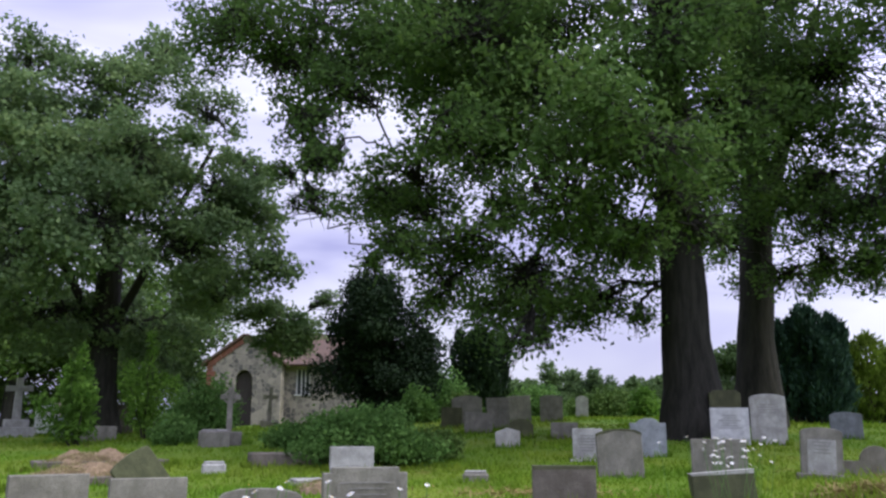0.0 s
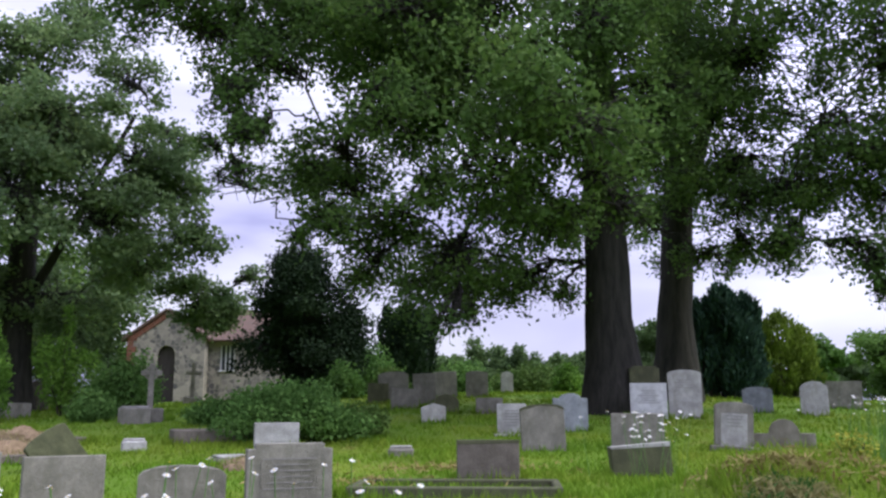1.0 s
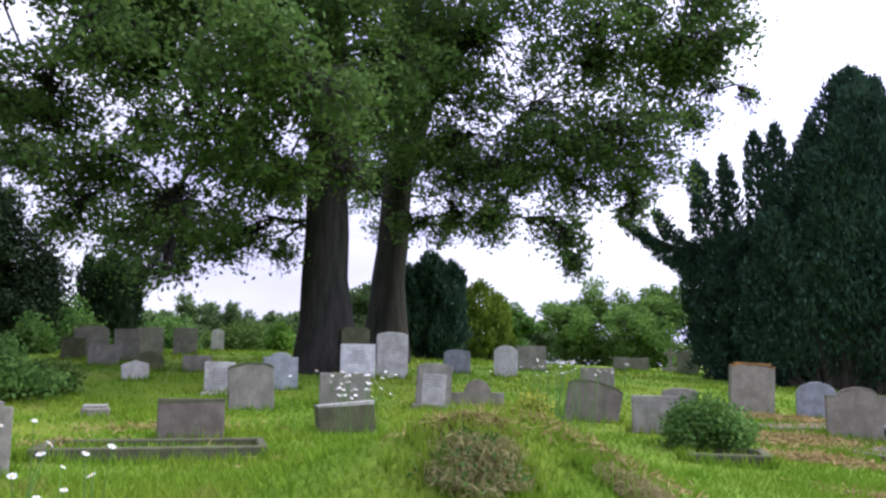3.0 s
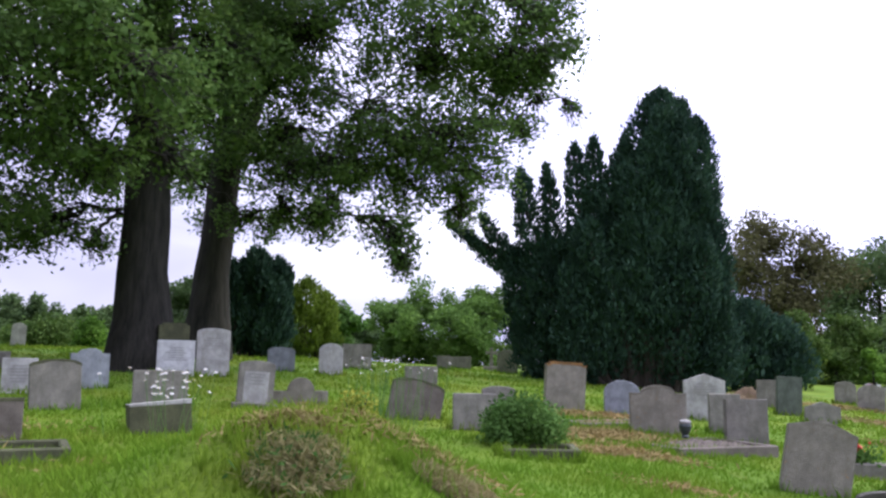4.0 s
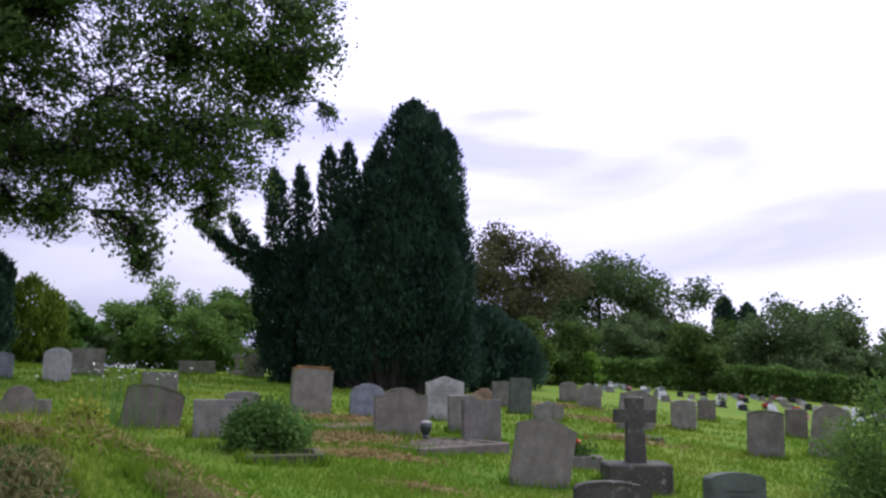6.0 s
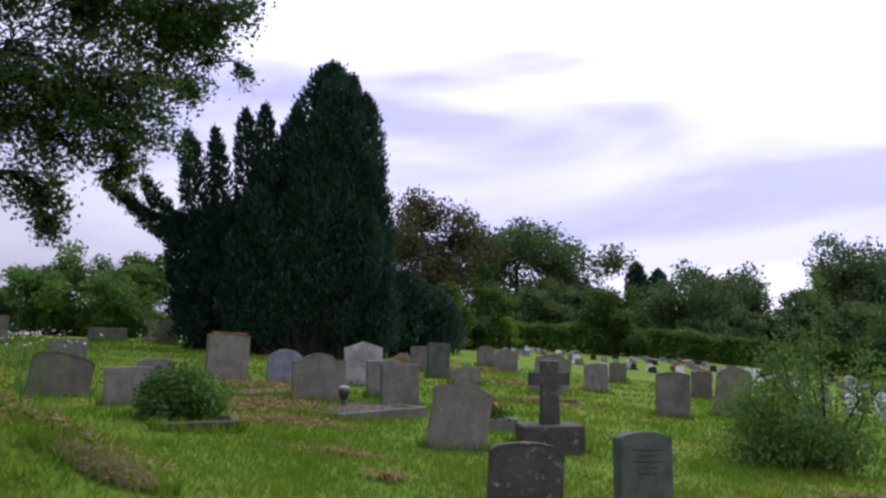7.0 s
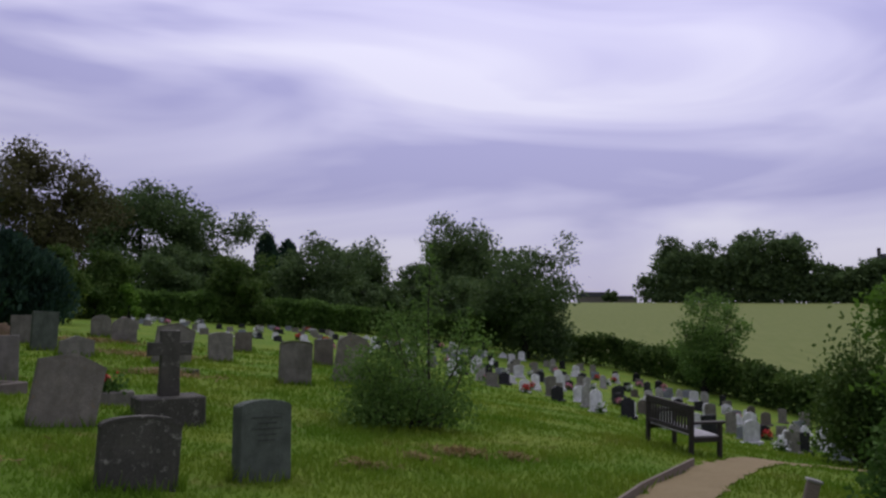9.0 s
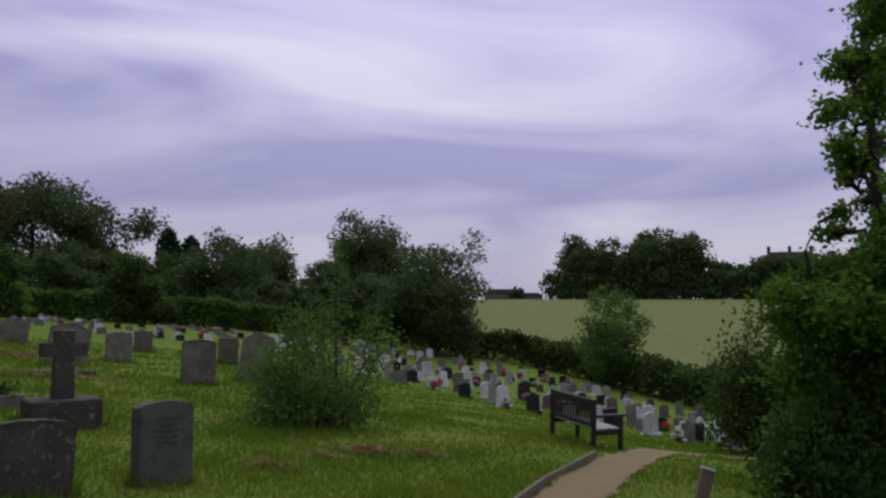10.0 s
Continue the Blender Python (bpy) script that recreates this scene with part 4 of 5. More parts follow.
for spot in ((46.2, 13.3, 1.15, 0.9, 4200), (46.6, 16.3, 1.2, 0.5, 2600), (48.2, 11.6, 0.9, 0.45, 1500), (61.0, 29.6, 1.7, 0.9, 1500), (63.8, 23.9, 1.7, 0.9, 2200), (65.4, 18.0, 1.0, 0.5, 1200),
             (31.0, 7.0, 0.7, 0.5, 900), (35.6, 6.7, 0.8, 0.35, 550), (25.6, 6.45, 0.5, 0.16, 900), (84.9, 10.8, 0.34, 0.22, 900), (82.0, 10.2, 0.2, 0.14, 300), (88.6, 11.0, 0.22, 0.16, 350), (55.2, 8.4, 0.25, 0.15, 220), (78.5, 9.4, 0.35, 0.2, 260), (51.5, 9.5, 0.7, 0.3, 420), (20.0, 8.2, 1.2, 0.6, 500), (6.0, 11.5, 1.6, 0.8, 700), (0.0, 10.0, 1.2, 0.5, 400)):
    dry_patch(*spot)


def urn(bearing, distance):
    thing = tagged(stand("grave_urn", bearing, distance, lift=0.1), "dark glazed flower urn with a pale lid", "urn")
    bm = bmesh.new()
    prof = [(0.05, 0.0), (0.06, 0.02), (0.045, 0.05), (0.085, 0.12), (0.095, 0.18), (0.08, 0.23)]
    rows = [[bm.verts.new((r * math.cos(a), r * math.sin(a), z)) for a in np.linspace(0, 2 * math.pi, 16, endpoint=False)] for r, z in prof]
    for a, b in zip(rows, rows[1:]):
        for k in range(16):
            bm.faces.new((a[k], a[(k + 1) % 16], b[(k + 1) % 16], b[k]))
    part("body", bm, URN, thing)
    bm = bmesh.new()
    bmesh.ops.create_uvsphere(bm, u_segments=14, v_segments=8, radius=0.092)
    for v in bm.verts:
        v.co.z = v.co.z * 0.5 + 0.24
    part("lid", bm, PALE, thing, "pale domed lid")


urn(51.9, 13.6)


def planter(bearing, distance):
    thing = tagged(stand("stone_planter", bearing, distance, 20), "long stone trough planted with red flowers", "planter")
    bm = block(bmesh.new(), -0.3, 0.3, -0.14, 0.14, -0.1, 0.2, 0.02)
    part("trough", bm, GREY, thing)
    n = 420
    p = GEN.normal(size=(n, 3)) * np.array((0.13, 0.07, 0.07)) + np.array((-0.08, 0, 0.29))
    part("foliage", leaves("foliage", p, 0.07), BRAMBLE, thing)
    p = GEN.normal(size=(40, 3)) * np.array((0.1, 0.06, 0.03)) + np.array((-0.14, -0.03, 0.4))
    part("petals", leaves("petals", p, 0.055, 0.9), RED, thing, "small red flowers")["kind"] = "stuff"


planter(62.2, 13.0)

# ---- newer graves in rows down the slope ----


def small_stone(kind, w, h, shape, material, label, plinth=0.08, thick=0.09):
    thing = tagged(empty("headstone", Matrix.Identity(4)), label, "gravestone", "newer graves on the slope")
    part("slab", slab_mesh(outline(shape, w, h), thick, 0.008, 0.001), material, thing)
    part("base", block(bmesh.new(), -w * 0.62, w * 0.62, -0.16, 0.16, -0.25, plinth, 0.01), material if kind else GREY, thing)
    return thing


def flower_bunch(material, label):
    thing = tagged(empty("flower_bunch", Matrix.Identity(4)), label, "flowers", "flowers on the newer graves")
    p = GEN.normal(size=(90, 3)) * 0.07 + np.array((0, 0, 0.14))
    part("foliage", leaves("foliage", p, 0.09), BRAMBLE, thing)
    p = GEN.normal(size=(70, 3)) * np.array((0.09, 0.09, 0.05)) + np.array((0, 0, 0.23))
    part("petals", leaves("petals", p, 0.075, 0.9), material, thing)["kind"] = "stuff"
    return thing


KINDS = [
    small_stone(1, 0.62, 0.80, "arch", WHITE, "white marble headstone with a round top"),
    small_stone(1, 0.60, 0.62, "flat", GREY, "plain square grey granite headstone"),
    small_stone(1, 0.62, 0.72, "shoulder", BLACK, "polished black granite headstone on a base"),
    small_stone(1, 0.56, 0.86, "camber", GREY, "grey headstone with a cambered top"),
    small_stone(1, 0.66, 0.58, "camber", BLUE, "blue-grey granite headstone with a curved top"),
    small_stone(1, 0.52, 0.66, "flat", BLACK, "small square black granite headstone"),
    small_stone(1, 0.50, 0.95, "round", PALE, "tall pale headstone with a round top"),
    small_stone(1, 0.70, 0.52, "wide", WHITE, "low white headstone with side wings"),
    small_stone(1, 0.60, 0.70, "arch", BROWN, "reddish brown granite headstone with a round top"),
]
BUNCHES = [flower_bunch(PETAL, "bunch of white flowers at a grave"), flower_bunch(PINK, "bunch of pink flowers at a grave"), flower_bunch(RED, "bunch of red flowers at a grave")]
used, used_b = set(), set()
pick = random.Random(5)
row = 0
for distance in np.arange(17.5, 63, 2.35):
    row += 1
    bearing = 60.5 + pick.uniform(0, 1.5)
    while bearing < 113:
        bearing += math.degrees((1.08 + pick.uniform(-0.15, 0.25)) / distance)
        d0 = np.interp(bearing, [60, 72, 80, 86, 92, 98, 103, 108, 113], [43, 42, 38, 31, 26.5, 23.5, 21.5, 21, 21])
        d1 = np.interp(bearing, [60, 72, 84, 95, 106, 113], [62, 61, 58, 52, 40, 35])
        if not d0 < distance < d1 or pick.random() < (0.4 if bearing < 80 and distance > 38 else 0.14):
            continue
        k = pick.choices(range(9), (6, 4, 4, 3, 3, 3, 2, 3, 2))[0]
        spot = on_land(bearing + pick.uniform(-0.2, 0.2), distance + pick.uniform(-0.35, 0.35))
        m = Matrix.Translation(spot) @ pose(0, 0, 0, pick.uniform(-4, 2), pick.uniform(-3, 3), -bearing + 28 + pick.uniform(-8, 8))
        wide = pick.uniform(0.6, 0.82)
        size = (wide, wide, pick.uniform(0.6, 0.92) * ((0.66 if bearing < 80 else 0.85) if distance > 38 else 1.0))
        if k in used:
            copy_thing(KINDS[k], m).scale = size
        else:
            KINDS[k].matrix_basis = m
            KINDS[k].scale = size
            used.add(k)
        if pick.random() < 0.28:
            q = spot + Vector((pick.uniform(-0.3, 0.3), pick.uniform(-0.3, 0.3), 0)) - Vector((spot.x, spot.y, 0)).normalized() * 0.35
            q.z = float(land(q.x, q.y))
            b = pick.choices(range(3), (5, 3, 2))[0]
            if b in used_b:
                copy_thing(BUNCHES[b], Matrix.Translation(q))
            else:
                BUNCHES[b].matrix_basis = Matrix.Translation(q)
                used_b.add(b)

# ---- bench on the path's far side ----


def bench(bearing, distance, turn):
    """Garden bench; its back is at local -y, it faces +y."""
    thing = tagged(empty("garden_bench", Matrix.Translation(on_land(bearing, distance) - Vector((0, 0, 0.07))) @ pose(0, 0, 0, 0, 2, turn)), "dark-stained slatted wooden garden bench on the grass", "bench")
    L = 1.35
    for x in (-L / 2, L / 2):
        part("leg", block(bmesh.new(), x - 0.035, x + 0.035, -0.3, -0.23, -0.12, 0.92, 0.008), BENCHWOOD, thing)
        part("leg", block(bmesh.new(), x - 0.035, x + 0.035, 0.22, 0.29, -0.12, 0.62, 0.008), BENCHWOOD, thing)
        part("armrest", block(bmesh.new(), x - 0.045, x + 0.045, -0.23, 0.34, 0.62, 0.665, 0.01), BENCHWOOD, thing)
        part("side_rail", block(bmesh.new(), x - 0.025, x + 0.025, -0.23, 0.22, 0.33, 0.41, 0.006), BENCHWOOD, thing)
    part("top_rail", block(bmesh.new(), -L / 2 + 0.036, L / 2 - 0.036, -0.295, -0.25, 0.80, 0.92, 0.01), BENCHWOOD, thing)
    part("lower_rail", block(bmesh.new(), -L / 2 + 0.036, L / 2 - 0.036, -0.29, -0.25, 0.46, 0.53, 0.008), BENCHWOOD, thing)
    part("seat_rail", block(bmesh.new(), -L / 2 + 0.036, L / 2 - 0.036, 0.23, 0.27, 0.33, 0.41, 0.008), BENCHWOOD, thing)
    n = 14
    slat = None
    for k in range(n):
        x = -L / 2 + 0.09 + k * (L - 0.18) / (n - 1)
        if slat is None:
            slat = part("back_slat", block(bmesh.new(), -0.028, 0.028, -0.28, -0.262, 0.531, 0.799, 0.004), BENCHWOOD, thing)
            ob = slat
        else:
            ob = part("back_slat", slat.data, BENCHWOOD, thing)
        ob.location.x = x
    for k in range(5):
        part("seat_slat", block(bmesh.new(), -L / 2 - 0.02, L / 2 + 0.02, -0.22 + k * 0.096, -0.22 + k * 0.096 + 0.075, 0.411, 0.436, 0.006), SEATWOOD, thing, "pale greyish seat slat")


bench(99.3, 14.9, -99.3 - 58)


def post(bearing, distance):
    thing = tagged(stand("wooden_post", bearing, distance, 12, 14), "short leaning weathered wooden marker post", "post")
    part("stake", block(bmesh.new(), -0.07, 0.07, -0.05, 0.05, -0.1, 0.32, 0.015), BOARD, thing)
    part("cap", block(bmesh.new(), -0.085, 0.085, -0.065, 0.065, 0.318, 0.35, 0.01), PALE, thing, "pale worn cap")


post(106.7, 10.2)

# ---- chapel behind the bushes ----


def chapel():
    base = on_land(-13.4, 42)
    thing = tagged(empty("chapel", Matrix.Translation(base) @ pose(0, 0, 0, 0, 0, 13.4 - 14)), "small flint chapel with brick edges and a clay tile roof", "chapel")
    W, E, A, D = 3.6, 3.0, 4.3, 5.0
    # gable wall with an arched doorway through it
    arch = [(0.42 * math.cos(t), 2.15 + 0.5 * math.sin(t)) for t in np.linspace(0, math.pi, 11)]
    pts = [(-W / 2, -0.4), (-W / 2, E), (0, A), (W / 2, E), (W / 2, -0.4), (0.42, -0.4)] + arch + [(-0.42, -0.4)]
    bm = bmesh.new()
    front = [bm.verts.new((x, 0, z)) for x, z in pts]
    face = bm.faces.new(front)
    grown = bmesh.ops.extrude_face_region(bm, geom=[face])
    bmesh.ops.translate(bm, vec=(0, 0.4, 0), verts=[g for g in grown["geom"] if isinstance(g, bmesh.types.BMVert)])
    bmesh.ops.recalc_face_normals(bm, faces=bm.faces)
    part("gable_wall", bm, FLINT, thing, "flint rubble wall")
    part("door", block(bmesh.new(), -0.42, 0.42, 0.2, 0.26, -0.4, 2.62, 0.01), DOOR, thing, "dark arched plank door")
    part("side_wall", block(bmesh.new(), -W / 2, -W / 2 + 0.4, 0.4, D, -0.4, E, 0.01), FLINT, thing)
    part("side_wall", block(bmesh.new(), W / 2 - 0.4, W / 2, 0.4, D, -0.4, E, 0.01), FLINT, thing)
    for side in (-1, 1):
        bm = bmesh.new()
        block(bm, 0, math.hypot(W / 2 + 0.25, A - E + 0.2), -0.15, D, 0.0, 0.12, 0.01)
        ob = part("roof_slope", bm, ROOF, thing, "weathered red clay tiles")
        ob.matrix_basis = Matrix.Translation((0, 0, A + 0.02)) @ (Matrix.Rotation(math.atan2(A - E, W / 2), 4, "Y") if side > 0 else Matrix.Rotation(math.pi - math.atan2(A - E, W / 2), 4, "Y") @ Matrix.Translation((0, 0, -0.12)))
    # brick corner and gable edge
    for k in range(12):
        z = -0.1 + k * 0.27
        part("brick_quoin", block(bmesh.new(), -W / 2 - 0.02, -W / 2 + (0.42 if k % 2 else 0.26), -0.03, 0.25, z, z + 0.25, 0.01), BRICK, thing)
    slope = math.atan2(A - E, W / 2)
    for k in range(6):
        s = 0.05 + k * 0.33
        ob = part("brick_coping", block(bmesh.new(), 0, 0.31, -0.05, 0.25, -0.26, -0.01, 0.01), BRICK, thing)
        ob.matrix_basis = Matrix.Translation((-W / 2 + s * math.cos(slope), 0, E + s * math.sin(slope))) @ Matrix.Rotation(-slope, 4, "Y")
    # nave running off to the side
    part("nave_wall", block(bmesh.new(), W / 2 - 0.05, W / 2 + 0.55, 0.9, 1.3, -0.4, 2.9, 0.01), FLINT, thing)
    part("nave_wall", block(bmesh.new(), W / 2 + 1.25, W / 2 + 5.0, 0.9, 1.3, -0.4, 2.9, 0.01), FLINT, thing)
    part("nave_wall", block(bmesh.new(), W / 2 + 0.55, W / 2 + 1.25, 0.9, 1.3, -0.4, 1.5, 0.01), FLINT, thing)
    part("nave_wall", block(bmesh.new(), W / 2 + 0.55, W / 2 + 1.25, 0.9, 1.3, 2.7, 2.9, 0.01), FLINT, thing)
    bm = block(bmesh.new(), W / 2 - 0.9, W / 2 + 5.1, 0.6, 4.2, 0, 0.12, 0.01)
    ob = part("nave_roof", bm, ROOF, thing, "weathered red clay tiles")
    ob.matrix_basis = Matrix.Translation((0, 0, 2.55)) @ Matrix.Rotation(radians(30), 4, "X")
    window = part("window", block(bmesh.new(), W / 2 + 0.55, W / 2 + 1.25, 1.08, 1.10, 1.5, 2.7, 0.002), GLASS, thing, "leaded window with a white frame")
    for x in (0.56, 0.78, 0.98, 1.19):
        part("frame_bar", block(bmesh.new(), W / 2 + x, W / 2 + x + 0.05, 1.03, 1.08, 1.5, 2.7, 0.005), PAINT, window)
    part("sill", block(bmesh.new(), W / 2 + 0.5, W / 2 + 1.3, 0.82, 1.08, 1.44, 1.5, 0.008), PAINT, window)


chapel()

# ---- trees and shrubs ----
leafy_tree("oak_tree", on_land(16.3, 21.5), [((0, 0, 0), (-0.2, 0.2, 13.0), 0.66, 0.32)],
           [(-11.2, -1.2, 10.1, 1.3), (-10.3, -1.0, 9.1, 1.1), (-9.5, 0.1, 11.1, 1.6), (-9.2, -2.8, 5.9, 0.5), (-9.1, -2.8, 5.3, 0.3), (-8.5, -1.7, 8.3, 0.8), (-7.7, -0.7, 10.2, 1.5), (-5.6, -3.6, 8.7, 1.4), (-6.0, -3.6, 6.9, 1.3), (-6.8, -1.6, 6.2, 0.9), (-7.1, -1.6, 4.5, 0.7), (-5.4, -2.6, 4.4, 1.0), (-6.0, -1.6, 3.5, 0.7), (-4.2, -2.7, 3.3, 1.0), (-4.2, -3.7, 2.0, 0.4), (-2.7, -1.9, 4.4, 1.2), (-4.4, -5.7, 4.6, 1.2), (-3.1, -5.9, 6.2, 1.4), (-1.9, 1.0, 3.7, 1.1), (-3.3, -1.8, 9.6, 1.7), (-2.3, -6.1, 5.5, 1.1), (-1.6, -5.3, 4.8, 0.6), (-3.8, 3.3, 3.6, 1.3), (-8.5, 0.3, 13.7, 2.0)]
           + [(-5.5 + 0.5 * (k % 3), -1.0 + 1.7 * (k // 3), 8.5 + 2.2 * (k % 2) + 0.9 * (k // 3), 2.0) for k in range(6)] + [(-1.0, -3.5, 9.5, 1.7), (0.5, -2.5, 12.5, 2.0), (-3.5, -3.5, 13.0, 2.0)]
           + [(-1.3, -4.3, 8.4, 1.4), (-2.2, -6.1, 5.2, 0.9), (-1.4, -5.3, 4.0, 0.4), (-2.2, -5.1, 3.9, 0.6), (-7.4, 3.4, 6.7, 1.5), (-1.4, -0.1, 2.9, 0.4), (-3.3, -0.8, 4.9, 0.5)]
           + [(-7.7, 1.4, 6.7, 0.7), (-7.4, 1.4, 5.2, 0.7), (-6.5, 1.4, 3.5, 0.5), (-5.2, 1.4, 3.3, 0.4), (-3.2, 1.2, 3.4, 0.6), (-2.1, 1.0, 3.7, 0.7), (-4.0, -0.7, 4.0, 0.8), (-5.6, -0.6, 4.3, 0.8), (-6.7, 0.4, 5.8, 0.9), (-10.3, 1.0, 8.5, 0.7), (-9.3, 1.2, 8.8, 0.7), (-10.1, 0.0, 6.7, 0.4), (-9.9, 0.1, 6.0, 0.2), (-5.0, -2.6, 5.1, 0.9), (-2.4, -4.0, 4.0, 0.6), (-8.0, 1.3, 4.6, 0.4), (-3.6, 0.2, 2.5, 0.3)]
           + [(-11.8, 0.2, 11.2, 1.2), (-9.8, -0.4, 10.2, 1.1), (-8.6, -0.6, 9.5, 1.0), (-9.2, -2.6, 7.4, 0.5), (-9.3, -2.2, 6.8, 0.45), (-9.0, -2.4, 6.4, 0.4)]
           + [(1.0, -0.6, 6.3, 1.0), (1.2, -1.0, 8.2, 1.2), (0.9, -1.2, 10.3, 1.4), (0.4, -2.2, 6.9, 1.0), (0.1, -1.8, 5.6, 0.8)]
           + [(-1.9, -1.1, 7.0, 1.4), (-0.9, -2.4, 7.4, 1.0), (-1.3, 0.8, 4.9, 0.7), (-2.5, -3.0, 5.1, 1.0)]
           + [(-4.9, -0.7, 6.8, 0.9), (-3.5, -0.8, 6.9, 0.9), (-6.1, 0.4, 7.6, 0.6), (-2.5, -3.0, 8.0, 1.3), (-3.7, -2.8, 8.2, 1.2), (-1.6, -4.2, 5.7, 0.8), (-7.6, 0.3, 10.4, 0.9)]
           # unseen top of the crown, added to shade the boughs below
           + [(-6.0 + 5.0 * (k % 2), -3.0 + 4.5 * (k // 2), 15.0 + (k % 2), 2.4) for k in range(4)],
           OAK, 0.135, 1280, "broad old oak with a thick dark trunk and hanging boughs", OAK, twigs=72, bunch=0.2, swell=1.32, fill=0.2, droop=0.25, flat=0.62)
leafy_tree("oak_tree", on_land(20.0, 26.5), [((0, 0, 0), (0.9, -0.4, 14.0), 0.60, 0.26), ((0.35, -0.1, 5.2), (2.4, -1.2, 12.5), 0.3, 0.12)],
           [(1.2, -4.3, 9.3, 1.9), (2.1, -5.9, 7.0, 1.6), (1.2, -5.4, 5.3, 1.0), (4.0, -5.9, 8.6, 1.9), (3.7, -7.0, 6.1, 1.3), (4.5, -7.6, 5.0, 0.9), (2.8, -6.4, 3.3, 0.7), (2.7, -6.3, 2.6, 0.3), (2.4, -3.8, 4.2, 0.6), (5.8, -7.3, 8.1, 1.2), (6.8, -8.2, 8.9, 0.9), (7.2, -8.6, 7.2, 0.3), (6.2, -7.7, 6.4, 0.6), (4.8, -6.5, 4.2, 0.6), (2.2, -0.4, 4.4, 0.7), (2.8, -6.4, 11.2, 2.2), (1.5, 3.2, 6.3, 1.4), (1.9, -2.4, 7.0, 1.5), (2.5, 3.8, 11.6, 1.3), (1.0, -2.0, 12.4, 2.5), (3.7, -7.0, 9.1, 1.6), (5.3, -8.2, 8.5, 1.0)]
           + [(-0.7, -2.4, 10.8, 1.5), (0.5, -2.9, 7.7, 1.5), (1.2, -4.3, 9.1, 1.7), (1.5, -4.5, 5.3, 0.9), (1.1, -1.0, 6.3, 1.1), (0.9, -3.1, 4.2, 0.6), (0.9, -5.3, 3.6, 0.4), (-1.1, -2.2, 7.9, 1.0), (0.0, 0.5, 6.1, 0.6), (0.7, 1.3, 4.5, 0.7), (0.3, -2.8, 10.3, 1.8), (-1.5, -4.2, 7.0, 1.0)]
           + [(0.6, -4.0, 5.0, 0.9), (1.2, -5.5, 4.1, 0.7), (2.5, -6.2, 3.6, 0.7), (3.8, -5.8, 4.8, 0.9), (4.5, -6.3, 6.0, 1.2), (5.4, -7.0, 6.7, 1.0), (5.9, -7.4, 8.0, 1.1), (2.8, -6.4, 6.0, 1.2), (3.0, -6.5, 2.8, 0.3), (4.8, -6.5, 4.6, 0.5), (2.4, -5.0, 5.4, 0.9), (-0.0, -2.7, 3.9, 0.6), (6.3, -7.8, 8.7, 0.6), (6.5, -7.9, 7.4, 0.3)]
           + [(5.6, -8.0, 9.9, 1.1), (6.4, -8.1, 9.8, 0.9), (4.6, -7.4, 10.2, 1.2), (0.4, -1.9, 8.9, 1.2)]
           + [(-2.4, -5.0, 6.3, 0.9), (-0.8, -3.4, 9.0, 1.4), (1.0, -3.1, 6.3, 0.7), (-1.8, -3.1, 4.8, 0.6)]
           # higher lobes out of view, added only for the shade they cast
           + [(0.5 + 4.0 * (k % 2), -5.5 + 4.2 * (k // 2), 14.5 + (k % 2), 2.4) for k in range(4)],
           OAK, 0.135, 1180, "tall forked oak standing close behind another", OAK, twigs=72, bunch=0.2, swell=1.32, fill=0.2, droop=0.25, flat=0.62)
leafy_tree("oak_tree", on_land(-23, 30), [((0.4, 0, 0), (0.8, -0.5, 10.5), 0.6, 0.2), ((0.5, 0, 3.0), (4.0, -1.0, 9.5), 0.17, 0.06), ((0.4, 0, 3.0), (-3.0, -1.5, 10), 0.17, 0.06)],
           [(-2.3, -1.1, 12.5, 1.3), (0.3, -2.0, 11.4, 1.5), (1.9, -0.3, 12.4, 1.4), (2.3, -3.4, 8.8, 1.9), (-0.3, -3.4, 8.6, 2.0), (3.4, 0.2, 11.1, 1.2), (4.3, -1.7, 7.9, 1.4), (4.8, 0.5, 9.2, 1.1), (5.1, -0.4, 6.9, 1.3), (6.1, -0.2, 5.8, 0.9), (5.6, 1.7, 4.1, 1.2), (3.9, -2.8, 5.4, 1.9), (2.0, -4.6, 5.9, 2.0), (-0.3, -4.5, 5.5, 1.9), (-1.3, -0.6, 3.8, 2.2), (1.4, 0.6, 3.6, 2.2), (4.3, 0.4, 4.5, 1.8), (-3.5, -4.1, 8.6, 3.2), (-4.0, -3.2, 4.8, 3.3), (6.2, 2.9, 3.4, 0.8)]
           + [(5.8, 1.8, 3.6, 1.1), (6.7, 3.0, 3.4, 0.9), (7.0, 3.0, 4.7, 0.5), (1.6, 0.6, 13.6, 0.9)]
           + [(-4.5 + 2.1 * k, -0.6 + 0.5 * (k % 2), 10.4 - 0.25 * (k - 1) ** 2, 1.8) for k in range(4)]
           + [(-4.0 + 2.0 * k, -1.5 - 0.8 * (k % 2), 6.8 + 0.9 * (k % 2), 1.7) for k in range(5)],
           LEFTOAK, 0.175, 1020, "large spreading pale green oak beside the chapel", LEFTOAK, twigs=64, bunch=0.22, fill=0.12, swell=1.02)


